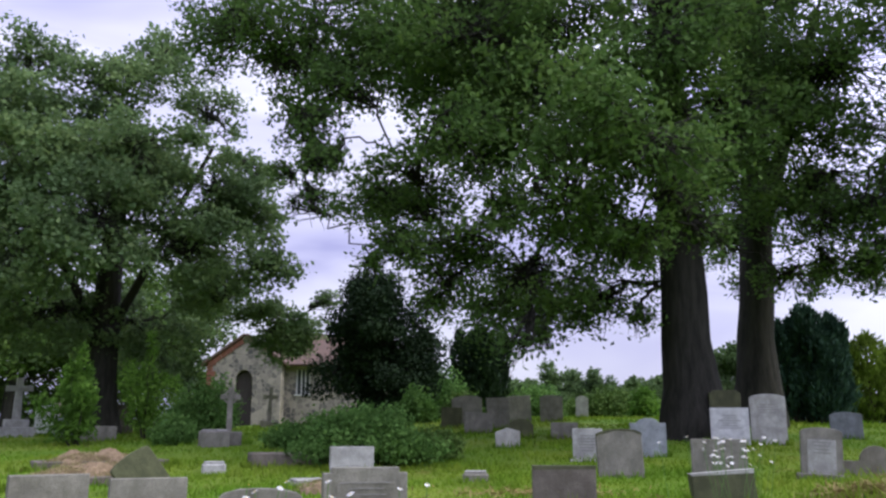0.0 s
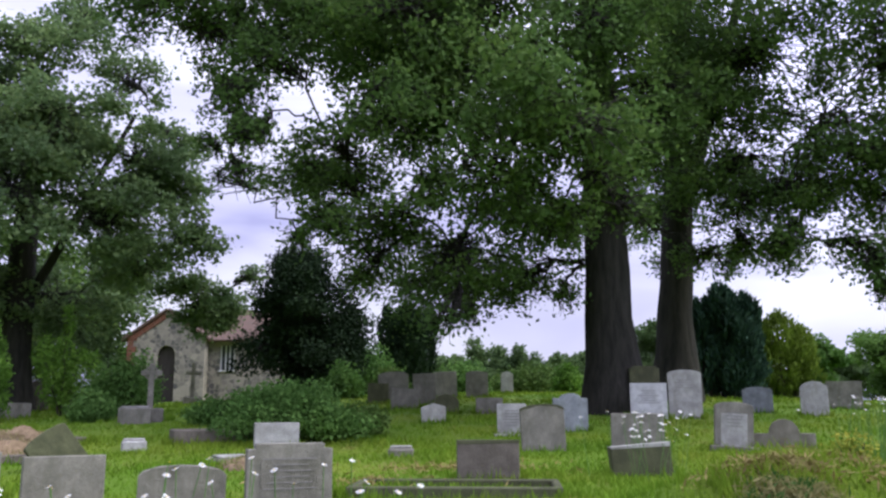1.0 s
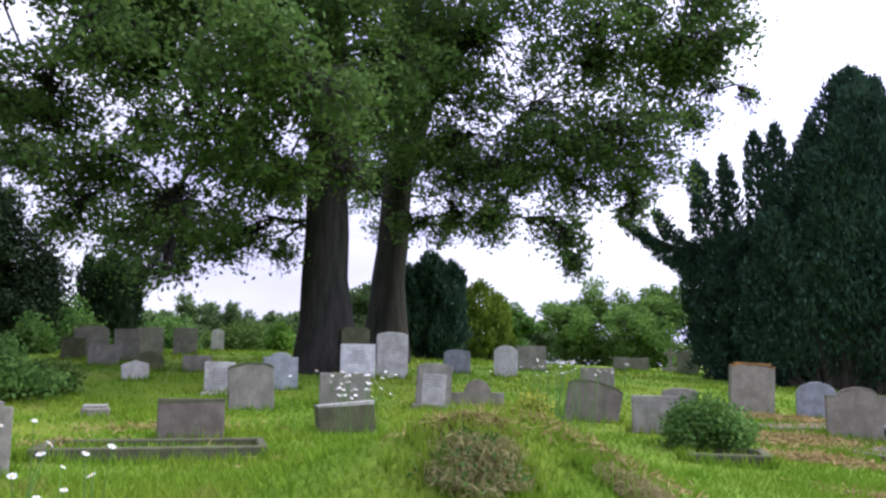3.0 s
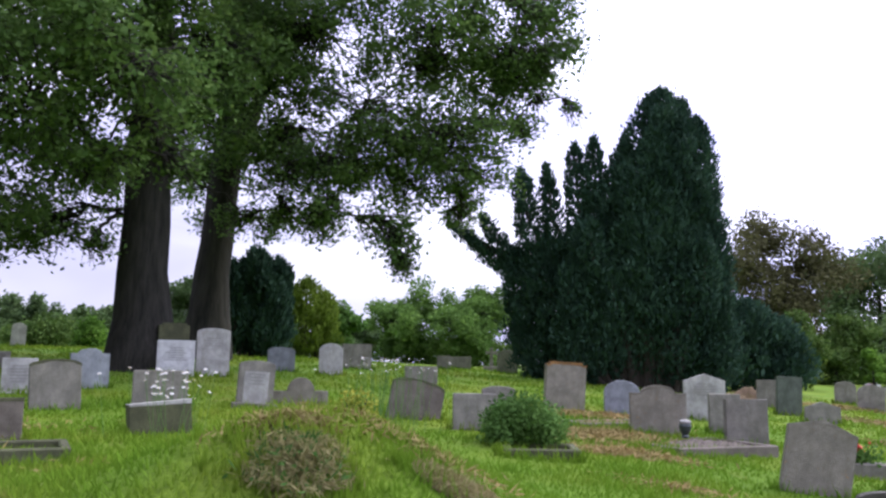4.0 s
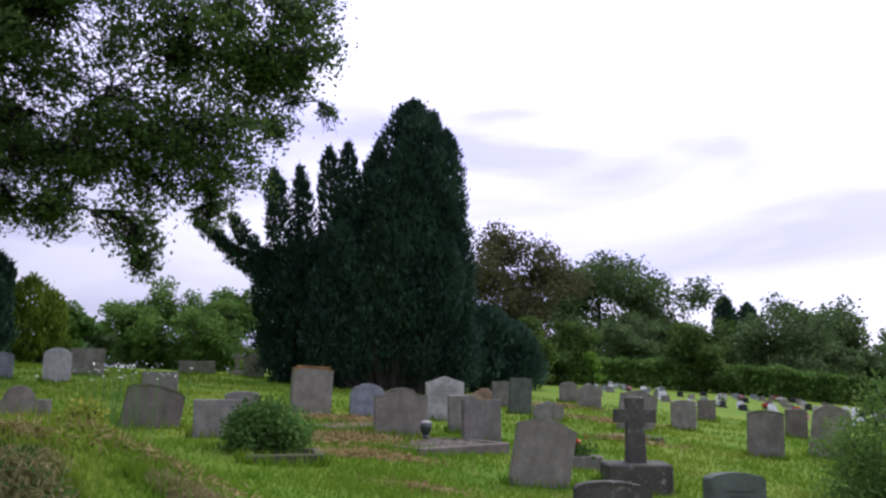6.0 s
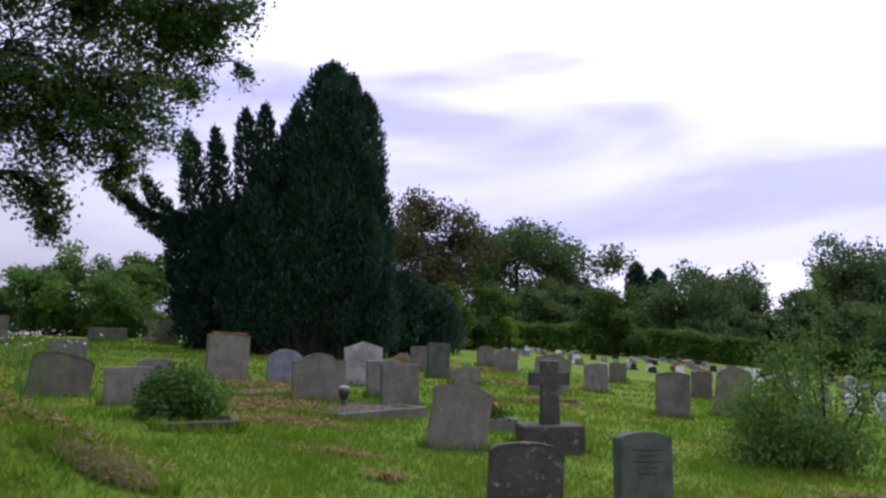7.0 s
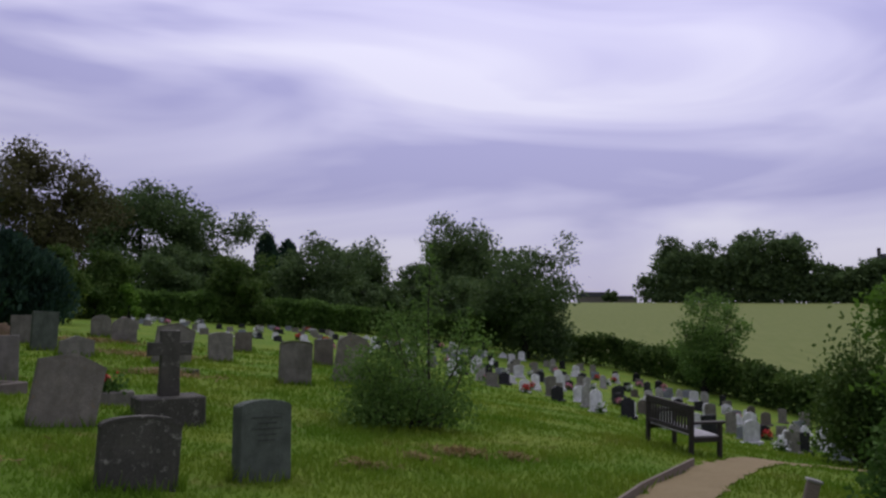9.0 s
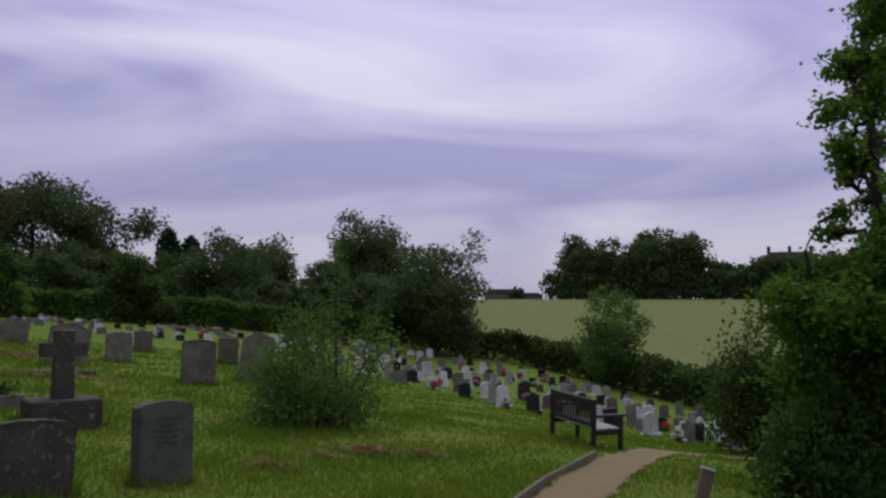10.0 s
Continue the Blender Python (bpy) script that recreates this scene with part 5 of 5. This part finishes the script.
def hawthorn():
    """A hawthorn by the path: solid leafage below, open leading shoots above."""
    foot = on_land(116, 11.0)
    lobes = []
    for k in range(84):
        z = 0.25 + 3.1 * GEN.uniform() if k < 58 else 3.2 + 3.0 * (k - 58) / 26
        rim = np.interp(z, [0, 0.4, 1.1, 1.9, 2.4, 3.1, 3.6, 4.4, 5.0, 6.2], [113, 112.3, 111.2, 110.2, 111.0, 113.2, 114.4, 113.5, 114.8, 115.4])
        r = GEN.uniform(0.35, 0.55) if k < 58 else GEN.uniform(0.14, 0.3)
        at = polar(float(rim) + math.degrees(r / 11) + abs(GEN.normal()) * (4.0 if k < 58 else 1.6), 11 + GEN.uniform(-0.9, 1.2))
        lobes.append((at[0] - foot.x, at[1] - foot.y, z, r))
    leafy_tree("hawthorn_tree", foot, [((0.0, -0.5, 0), (0.3, -0.3, 5.8), 0.12, 0.03), ((-0.1, 0.2, 0), (0.2, 0.5, 3.0), 0.07, 0.02)],
               lobes, BRAMBLE, 0.085, 4600, "dense hawthorn with leafy shoots beside the path", ASH, TWIG, bunch=0.13, fill=0.2)


hawthorn()

# the great dark clump of cypress
def fold(k):
    """One of the upright folds of foliage on the clump's outside."""
    u = -2.6 + 4.6 * ((k * 0.618) % 1)
    high = float(np.interp(u, [-2.6, -1.4, -0.4, 0.4, 1.2, 2.0], [5.2, 6.6, 8.4, 9.9, 9.4, 7.6]))
    out = GEN.uniform(0.75, 1.35) * (1 if k % 4 else -1)
    top = high * GEN.uniform(0.45, 1.0)
    x, y = -0.1 + 0.645 * u - 0.764 * out, 0.1 - 0.764 * u - 0.645 * out
    return x, y, max(0.1, top - GEN.uniform(2.2, 3.6)), top, GEN.uniform(0.34, 0.55), GEN.normal() * 0.1, GEN.normal() * 0.1


plume_tree("cypress_clump", on_land(49.8, 30),
           [(-0.1 + 0.645 * u, 0.1 - 0.764 * u, z0, z1, r, 0.645 * l, -0.764 * l) for u, z0, z1, r, l in (
               (0.5, 0.2, 10.6, 1.7, 0.1), (1.75, 0.2, 9.5, 1.0, 0.05), (-0.7, 0.2, 8.0, 1.4, -0.1), (-1.6, 3.0, 9.0, 0.5, -0.15), (-2.15, 3.0, 8.8, 0.52, -0.3), (-2.9, 3.0, 8.1, 0.42, -0.6),
               (-3.6, 3.0, 7.9, 0.6, -0.85), (-4.3, 3.7, 6.3, 0.42, -1.6), (-4.6, 4.0, 6.1, 0.36, -2.6), (-5.1, 4.1, 5.7, 0.3, -1.4), (0.9, 0.1, 6.8, 1.5, 0.0), (-1.6, 0.1, 6.0, 1.6, -0.2), (1.9, 0.1, 6.4, 0.95, 0.1), (2.2, 0.0, 3.2, 0.8, 0.1), (0.3, 4.0, 9.9, 0.7, 0.2), (1.1, 4.5, 10.2, 0.6, 0.25), (-0.5, 4.0, 8.9, 0.6, -0.2),
               (-2.9, 0.0, 5.4, 1.2, -0.5), (-3.6, 0.3, 5.0, 0.85, -1.1), (-3.6, 0.2, 3.4, 0.9, -0.7))]
           + [fold(k) for k in range(44)],
           200000, 0.2, "huge dark blue-green clump of tall cypress", CYPRESS, "cypress")
plume_tree("dead_branch_conifer", on_land(55.6, 36), [(0, 0, 0.1, 3.6, 1.6, 0, 0), (1.0, -0.8, 0.1, 2.9, 1.3, 0, 0)], 9000, 0.3, "low dark spreading conifer beside the cypress", CYPRESS, "conifer")
plume_tree("irish_yew", on_land(2.4, 40), [(0, 0, 0.2, 4.3, 0.8, 0, 0), (-0.65, 0, 0.4, 4.2, 0.55, -0.35, 0), (0.65, 0, 0.4, 4.1, 0.55, 0.4, 0), (0.2, -0.5, 0.2, 3.9, 0.6, 0.2, -0.2), (-0.3, 0.5, 0.2, 4.1, 0.6, -0.1, 0.2)], 15000, 0.26, "upright dark Irish yew with a feathery flat top", YEW, "yew")
plume_tree("cypress_tree", on_land(23.2, 30), [(0, 0, 0.2, 3.7, 0.85, 0, 0), (-0.75, 0, 0.2, 3.2, 0.6, -0.1, 0), (0.75, 0, 0.2, 3.4, 0.6, 0.1, 0), (0.3, -0.5, 0.1, 2.8, 0.7, 0, 0), (1.0, 0.2, 0.1, 3.2, 0.4, 0.2, 0)], 16000, 0.24, "dark green columnar cypress with ragged tips", CYPRESS, "cypress")
plume_tree("golden_conifer", on_land(26.6, 34), [(0, 0, 0.1, 3.1, 0.9, 0, 0), (0.7, -0.2, 0.1, 2.6, 0.6, 0.1, 0), (-0.6, 0.2, 0.1, 2.7, 0.6, 0, 0)], 9000, 0.2, "rounded conifer with yellow-green sprays", GOLD, "conifer")


def far_tree(bearing, distance, w, h, material, label, count=5000, leaf=None, name="tree", category="tree", foot=0.0, lumps=15, sky=0.9):
    """A tree some way off: trunk, limbs and an uneven crown of w by h metres."""
    lobes = []
    for k in range(lumps):
        b = in_ball(1, 0.5)[0]
        z = foot * h + (h * (1 - foot)) * (0.45 + 0.45 * b[2])
        r = min(h, w) * 0.25 * GEN.uniform(0.75, 1.2)
        lobes.append((b[0] * (w / 2 - r * 0.3), b[1] * (w / 2 - r * 0.3) * 0.8, z, r))
    area = sum(l[3] ** 2 for l in lobes)
    tw = 0.02 * h
    return leafy_tree(name, on_land(bearing, distance), [((0, 0, 0), (0, 0, h * 0.55), tw + 0.06, tw * 0.3 + 0.02)], lobes, None, (leaf or 0.0052 * distance) * 0.86, 1.9 * count / area, label, material, BARK, 30, 0.042 * h * sky, category, fill=0.6, level=0.2, fine=False, swell=0.92)


far_tree(-4.6, 33, 4.9, 5.9, YEW, "large dark rounded old yew", 26000, 0.17, "yew_tree", "yew", lumps=34)
far_tree(24.0 + 4.5, 40, 2.6, 3.4, BRAMBLE, "slim leafy tree behind the golden conifer", 4000)
far_tree(33.6, 48, 5.6, 5.1, HAW, "rounded dense green tree beyond the graves", 9000, 0.24, lumps=16)
far_tree(38.0, 46, 5.2, 5.0, HAW, "dense round-headed green tree", 9000, 0.24, lumps=16)
far_tree(30.5, 52, 2.4, 3.0, WOODS, "low leafy tree at the burial ground's edge", 3000)
far_tree(57.4, 62, 9.0, 12.3, BRONZE, "bronze-leaved tree standing over the hedge", 17000, 0.3, lumps=28)
far_tree(58.6, 44, 3.6, 3.6, HEDGE, "dark shrub with a yellow-green top", 5000, 0.2)
bush("golden_shrub", 58.6, 45, 1.0, 1.0, 4.3, 2600, 0.2, "bright yellow-green shoots above a dark shrub", GOLD)
far_tree(63.4, 84, 13, 14.8, WOODS, "tall grey-green tree in the far belt", 9000, 0.42, lumps=18)
far_tree(67.0, 88, 11, 12.6, WOODS, "leafy tree in the far belt", 7000, 0.42, lumps=15)
far_tree(69.4, 66, 7.0, 6.0, HEDGE, "full green tree in the hedge line", 7000, 0.3, lumps=15)
plume_tree("fir_tree", on_land(71.4, 100), [(0, 0, 0.2, 9.6, 1.5, 0, 0)], 2600, 0.7, "narrow dark conifer far off", CYPRESS)
plume_tree("fir_tree", on_land(72.8, 102), [(0, 0, 0.2, 9.0, 1.5, 0, 0)], 2600, 0.7, "narrow dark conifer far off", CYPRESS)
far_tree(75.2, 72, 8.5, 8.7, WOODS, "airy green tree behind the hedge", 5500, 0.34, lumps=14)
far_tree(78.2, 95, 9.5, 10.7, WOODS, "rounded tree behind the hedge", 6000, 0.45)
far_tree(60.8, 58, 4.6, 4.6, HEDGE, "dark shrubby tree by the hedge", 5000, 0.28)
far_tree(62.9, 56, 1.5, 3.2, ASH, "small bright green sapling by the hedge", 1600, 0.22)
far_tree(84.3, 135, 15.0, 17.0, WOODS, "large dark oak beyond the hedge", 11000, 0.6, lumps=40)
far_tree(81.6, 120, 8.0, 8.6, WOODS, "lower tree beside the large oak", 5000, 0.5)
for bearing, distance, w, h in ((65.2, 76, 10, 6.4), (68.4, 78, 10, 6.0), (71.8, 76, 9, 5.6), (74.0, 80, 9, 6.6), (76.8, 78, 9, 5.8), (79.6, 80, 9, 5.4), (82.4, 82, 10, 6.6), (85.4, 78, 9, 5.6)):
    far_tree(bearing, distance, w, h, WOODS, "low dense tree of the belt behind the hedge", 3600, 0.4)
far_tree(89.0, 58, 9.2, 8.8, WOODS, "spreading tree with a ragged top in the hedge", 10000, 0.28, lumps=20)
far_tree(86.2, 60, 4.0, 5.6, HEDGE, "leafy shrub tree in the hedge", 5000, 0.28)
far_tree(100.6, 50, 5.2, 6.6, HAW, "airy young tree in the hedge before the field", 5200, 0.2, lumps=16)
for bearing, w, h in ((98.7, 20, 22), (101.0, 17, 19), (103.2, 18, 23), (105.6, 20, 22.5), (108.0, 18, 12), (110.2, 20, 14), (112.8, 22, 15), (115.5, 22, 14), (118, 22, 15)):
    far_tree(bearing, 262, w, h, WOODS, "dark tree in a belt along the ridge", 4600, 1.15, lumps=26, foot=0.03)
for bearing, distance, w, h in ((4.5, 62, 6, 3.6), (8.0, 66, 8, 5.2), (10.0, 64, 6, 4.2), (12.5, 60, 7, 3.8), (15.0, 62, 6, 4.0), (-1.2, 56, 6, 4.0), (19.5, 60, 5, 6.0), (21.5, 58, 4, 3.4), (6.5, 50, 4.5, 2.4), (14.0, 48, 4.5, 2.2)):
    far_tree(bearing, distance, w, h, WOODS, "green hedgerow tree beyond the old graves", 4600, 0.3, foot=0.02)
for bearing, distance, w, h, mat in ((-0.4, 36, 3.2, 2.6, BRAMBLE), (6.0, 40, 3.4, 1.9, BRAMBLE), (10.5, 38, 3.4, 1.7, HEDGE), (13.2, 36, 1.4, 1.4, ASH), (-2.0, 29, 1.5, 1.4, BRAMBLE), (1.2, 30, 1.6, 1.2, HEDGE), (24.3, 31, 0.9, 0.9, ASH), (21.0, 44, 2.0, 1.5, HEDGE)):
    bush("bush", bearing, distance, w / 2, w / 2, h, 3600, 0.16, "leafy green bush behind the old graves", mat)
# wood behind the left-hand oak
for k in range(8):
    far_tree(-34 + 3.4 * k, 50 + 5 * (k % 2), 9.0, 8.5 + 2.5 * (k % 3) - (5.0 if k > 5 else 0), WOODS if k % 2 else HEDGE, "shaded tree of the wood behind the oak", 6500, 0.34, foot=0.0, lumps=16)

bush("bramble_thicket", -5.4, 15.9, 1.75, 1.1, 1.15, 16000, 0.085, "spreading bramble thicket with arching shoots", BRAMBLE, "brambles", 18)
bush("bramble_thicket", -0.6, 16.6, 0.7, 0.6, 0.75, 3500, 0.08, "rough weeds at the thicket's edge", HEDGE, "brambles")
bush("bramble_thicket", -9.0, 19.5, 1.2, 0.8, 1.0, 5000, 0.09, "tall weeds and brambles by the chapel path", BRAMBLE, "brambles")
bush("laurel_bush", -15.6, 24.5, 1.15, 1.1, 1.75, 9000, 0.10, "rounded glossy green bush", BRAMBLE, "bush", 12)
bush("laurel_bush", -17.6, 22.0, 0.6, 0.6, 0.9, 3500, 0.09, "low green bush by the graves", BRAMBLE)
bush("rose_bush", 41.4, 11.4, 0.62, 0.55, 0.92, 8500, 0.06, "compact leafy green shrub on a grave", BRAMBLE, "shrub", 12)
bush("thorn_bush", 109.9, 19.3, 1.0, 0.9, 3.7, 7500, 0.11, "dark leafy thorn at the foot of the slope", HEDGE, "bush", 15)
bush("hawthorn_bush", 81.0, 12.9, 1.35, 0.9, 0.95, 4300, 0.06, "rambling hawthorn bush on the slope", HAW, "bush", 12)
bush("hawthorn_bush", 114.2, 10.6, 0.85, 0.7, 1.7, 6500, 0.085, "leafy low growth at the foot of a hawthorn", BRAMBLE, "bush", 12)
bush("flowering_clump", 30.3, 11.2, 0.4, 0.25, 0.72, 2000, 0.06, "yellow-green flowering clump between graves", BLOOM, "plant")


def sapling(bearing, distance, h, w, label, material=ASH, seed_count=3600, leaf=0.14):
    """A young tree of tiers of drooping leaves round thin shoots."""
    base = on_land(bearing, distance)
    thing = tagged(empty("sapling", Matrix.Translation(base)), label, "sapling")
    pts = []
    for k in range(7):
        wood = Tubes()
        a = GEN.uniform(0, 2 * math.pi)
        q = 0.0 if k == 0 else GEN.uniform(0.3, 1.0)
        top = np.array((q * w / 2 * math.cos(a), q * w / 2 * math.sin(a), h * (1 - 0.55 * q)))
        shoot = curve_points((0.1 * top[0], 0.1 * top[1], -0.2), top, 0.1, 8, 0.03)
        wood.add(shoot, np.linspace(0.03, 0.006, 8), 5)
        part("shoot", wood.mesh("shoot"), TWIG, thing)
        for c in shoot[2:]:
            n = seed_count // 42
            r = 0.10 + 0.24 * w * (1 - c[2] / (h * 1.15))
            b = in_ball(n, 0.5)
            pts.append(c + b * np.array((r, r, 0.12 + 0.07 * h)))
    part("foliage", leaves("foliage", np.concatenate(pts), leaf, 0.4), material, thing)


sapling(-23.3, 23, 2.3, 1.9, "bright green ash sapling among the graves")
sapling(-19.3, 26, 2.9, 1.9, "bright green ash sapling beside a bush")
sapling(82.6, 13.2, 2.6, 2.1, "thin hawthorn shoots rising from a bush", HAW, 3400, 0.085)
sapling(79.8, 13.1, 1.5, 1.9, "low hawthorn shoots rising from a bush", HAW, 3400, 0.08)


def hedge(points, height, thick, count, size, label, material, wave=0.12):
    """A clipped or rough hedge along (bearing, distance) points."""
    line = np.array([polar(*p) for p in points])
    seg = np.hypot(*np.diff(line, axis=0).T)
    at = np.concatenate([[0], np.cumsum(seg)])
    s = GEN.uniform(0, at[-1], count)
    x, y = np.interp(s, at, line[:, 0]), np.interp(s, at, line[:, 1])
    z0 = land(x, y)
    off = GEN.uniform(-1, 1, count)
    hh = height * (1 + wave * np.sin(s * 0.9) + wave * 0.6 * np.sin(s * 2.3 + 1))
    q = GEN.uniform(0, 1, count) ** 0.7
    face = GEN.uniform(size=count) < 0.5
    off = np.where(face, np.sign(off), off) * thick / 2
    top = GEN.uniform(size=count) < 0.3
    q = np.where(top, 1.0, q)
    p = np.stack([x + off * 0.7, y + off * 0.7, z0 + hh * q * (1 - 0.12 * (off / thick * 2) ** 2)], 1) + GEN.normal(size=(count, 3)) * 0.08 * thick
    stems = Tubes()
    for k in np.linspace(0.2, at[-1] - 0.2, int(at[-1] / 1.2)):
        a, b = np.interp(k, at, line[:, 0]), np.interp(k, at, line[:, 1])
        g = float(land(a, b))
        stems.add([(a, b, g - 0.2), (a + 0.1, b, g + height * 0.5), (a, b + 0.1, g + height * 0.85)], (0.06, 0.04, 0.02), 5)
    thing = tagged(empty("hedge", Matrix.Identity(4)), label, "hedge", kind="structure")
    part("stems", stems.mesh("stems"), TWIG, thing)
    part("foliage", leaves("foliage", p, size), material, thing)


hedge([(60, 64), (66, 65), (72, 66), (78, 66)], 2.0, 1.4, 20000, 0.3, "clipped green hedge along the burial ground", HAW, 0.06)
hedge([(76, 67), (84, 66), (90, 62), (95.7, 58), (101, 51), (106.6, 44), (112, 38), (120, 33)], 1.75, 2.0, 42000, 0.26, "rough dark hedge between graves and field", HEDGE)
hedge([(-4, 58), (4, 60), (12, 58), (20, 56), (27, 54), (34, 56), (42, 58)], 1.6, 2.0, 24000, 0.26, "low rough hedge beyond the old graves", HEDGE)

hedge([(97, 258), (103, 258), (110, 258), (121, 258)], 7.0, 8.0, 16000, 1.3, "dark undergrowth along the ridge belt", WOODS)
hedge([(97, 256), (103, 256), (110, 256), (121, 256)], 2.6, 5.0, 6000, 1.2, "dense dark bottom of the ridge belt", WOODS)


# ---- houses on the ridge ----
def house(bearing, distance, w, h, lift, label, chimneys=3):
    base = on_land(bearing, distance) + Vector((0, 0, lift))
    thing = tagged(empty("house", Matrix.Translation(base) @ pose(0, 0, 0, 0, 0, -bearing)), label, "house")
    part("wall", block(bmesh.new(), -w / 2, w / 2, -3, 3, -lift - 1, h * 0.6, 0.05), GREY, thing)
    pts = [(-w / 2 - 0.3, h * 0.6), (-w / 2 + 1.5, h), (w / 2 - 1.5, h), (w / 2 + 0.3, h * 0.6)]
    part("roof", slab_mesh(pts, 6.4, 0.05, 0.0), GLASS, thing, "dark slate roof")
    for k in range(chimneys):
        x = -w / 2 + 1.5 + k * (w - 3) / max(1, chimneys - 1)
        part("chimney", block(bmesh.new(), x - 0.5, x + 0.5, -0.5, 0.5, h - 0.3, h + 1.9, 0.05), DOOR, thing)


house(112.1, 278, 15, 8.0, 6.6, "dark-roofed house with three chimneys above the trees")
house(93.6, 300, 12, 4.2, 0, "low roof on the far ridge", 0)
house(95.6, 310, 8, 3.2, 0, "low roof on the far ridge", 0)
far_tree(94.6, 290, 8, 5, WOODS, "small far tree on the ridge", 900, 1.0)

# ---- ox-eye daisies ----


def daisy(h, size):
    thing = tagged(empty("daisy", Matrix.Identity(4)), "white ox-eye daisy on a thin stem", "flower", "daisies in the long grass")
    stem = Tubes()
    stem.add([(0, 0, -0.05), (0.01, 0.01, h * 0.5), (0.03, -0.02, h)], (0.004, 0.003, 0.0025), 5)
    part("stem", stem.mesh("stem"), STEM, thing)
    bm = bmesh.new()
    for k in range(10):
        a, b = 2 * math.pi * k / 10 + GEN.uniform(-0.1, 0.1), GEN.uniform(0.11, 0.17)
        q = [(0.04 * size, a), (0.36 * size, a - b * 1.4), (0.5 * size, a), (0.36 * size, a + b * 1.4)]
        bm.faces.new([bm.verts.new((0.03 + r * math.cos(t), -0.02 - 0.1 * size + r * math.sin(t) * 0.82, h + 0.1 * size + r * math.sin(t) * 0.5)) for r, t in q])
    part("petals", bm, PETAL, thing)
    bm = bmesh.new()
    bmesh.ops.create_icosphere(bm, subdivisions=1, radius=0.11 * size)
    for v in bm.verts:
        v.co = Vector((0.03, -0.02 - 0.12 * size, h + 0.12 * size)) + Vector((v.co.x, v.co.y * 0.6, v.co.z))
    part("flower_centre", bm, YOLK, thing)
    return thing


DAISIES = [daisy(h, size) for h, size in ((0.74, 0.04), (0.84, 0.044), (0.92, 0.038), (1.0, 0.042), (0.5, 0.058), (0.62, 0.054), (0.76, 0.056))]
first = set()
pick = random.Random(11)
PLACES = [(pick.uniform(-25, 3), pick.uniform(3.5, 4.8), pick.randrange(4)) for _ in range(60)]
PLACES += [(pick.gauss(18.2, 1.1), pick.uniform(10.4, 12.4), 4 + pick.randrange(3)) for _ in range(40)]
PLACES += [(pick.gauss(32.3, 1.6), pick.uniform(11.4, 13.4), (1, 2, 3, 3)[pick.randrange(4)]) for _ in range(60)]
for bearing, distance, k in PLACES:
    m = Matrix.Translation(on_land(bearing, distance)) @ pose(0, 0, 0, pick.uniform(-14, 10), pick.uniform(-12, 12), -bearing + pick.uniform(-90, 90))
    if k in first:
        copy_thing(DAISIES[k], m)
    else:
        DAISIES[k].matrix_basis = m
        first.add(k)

grass()
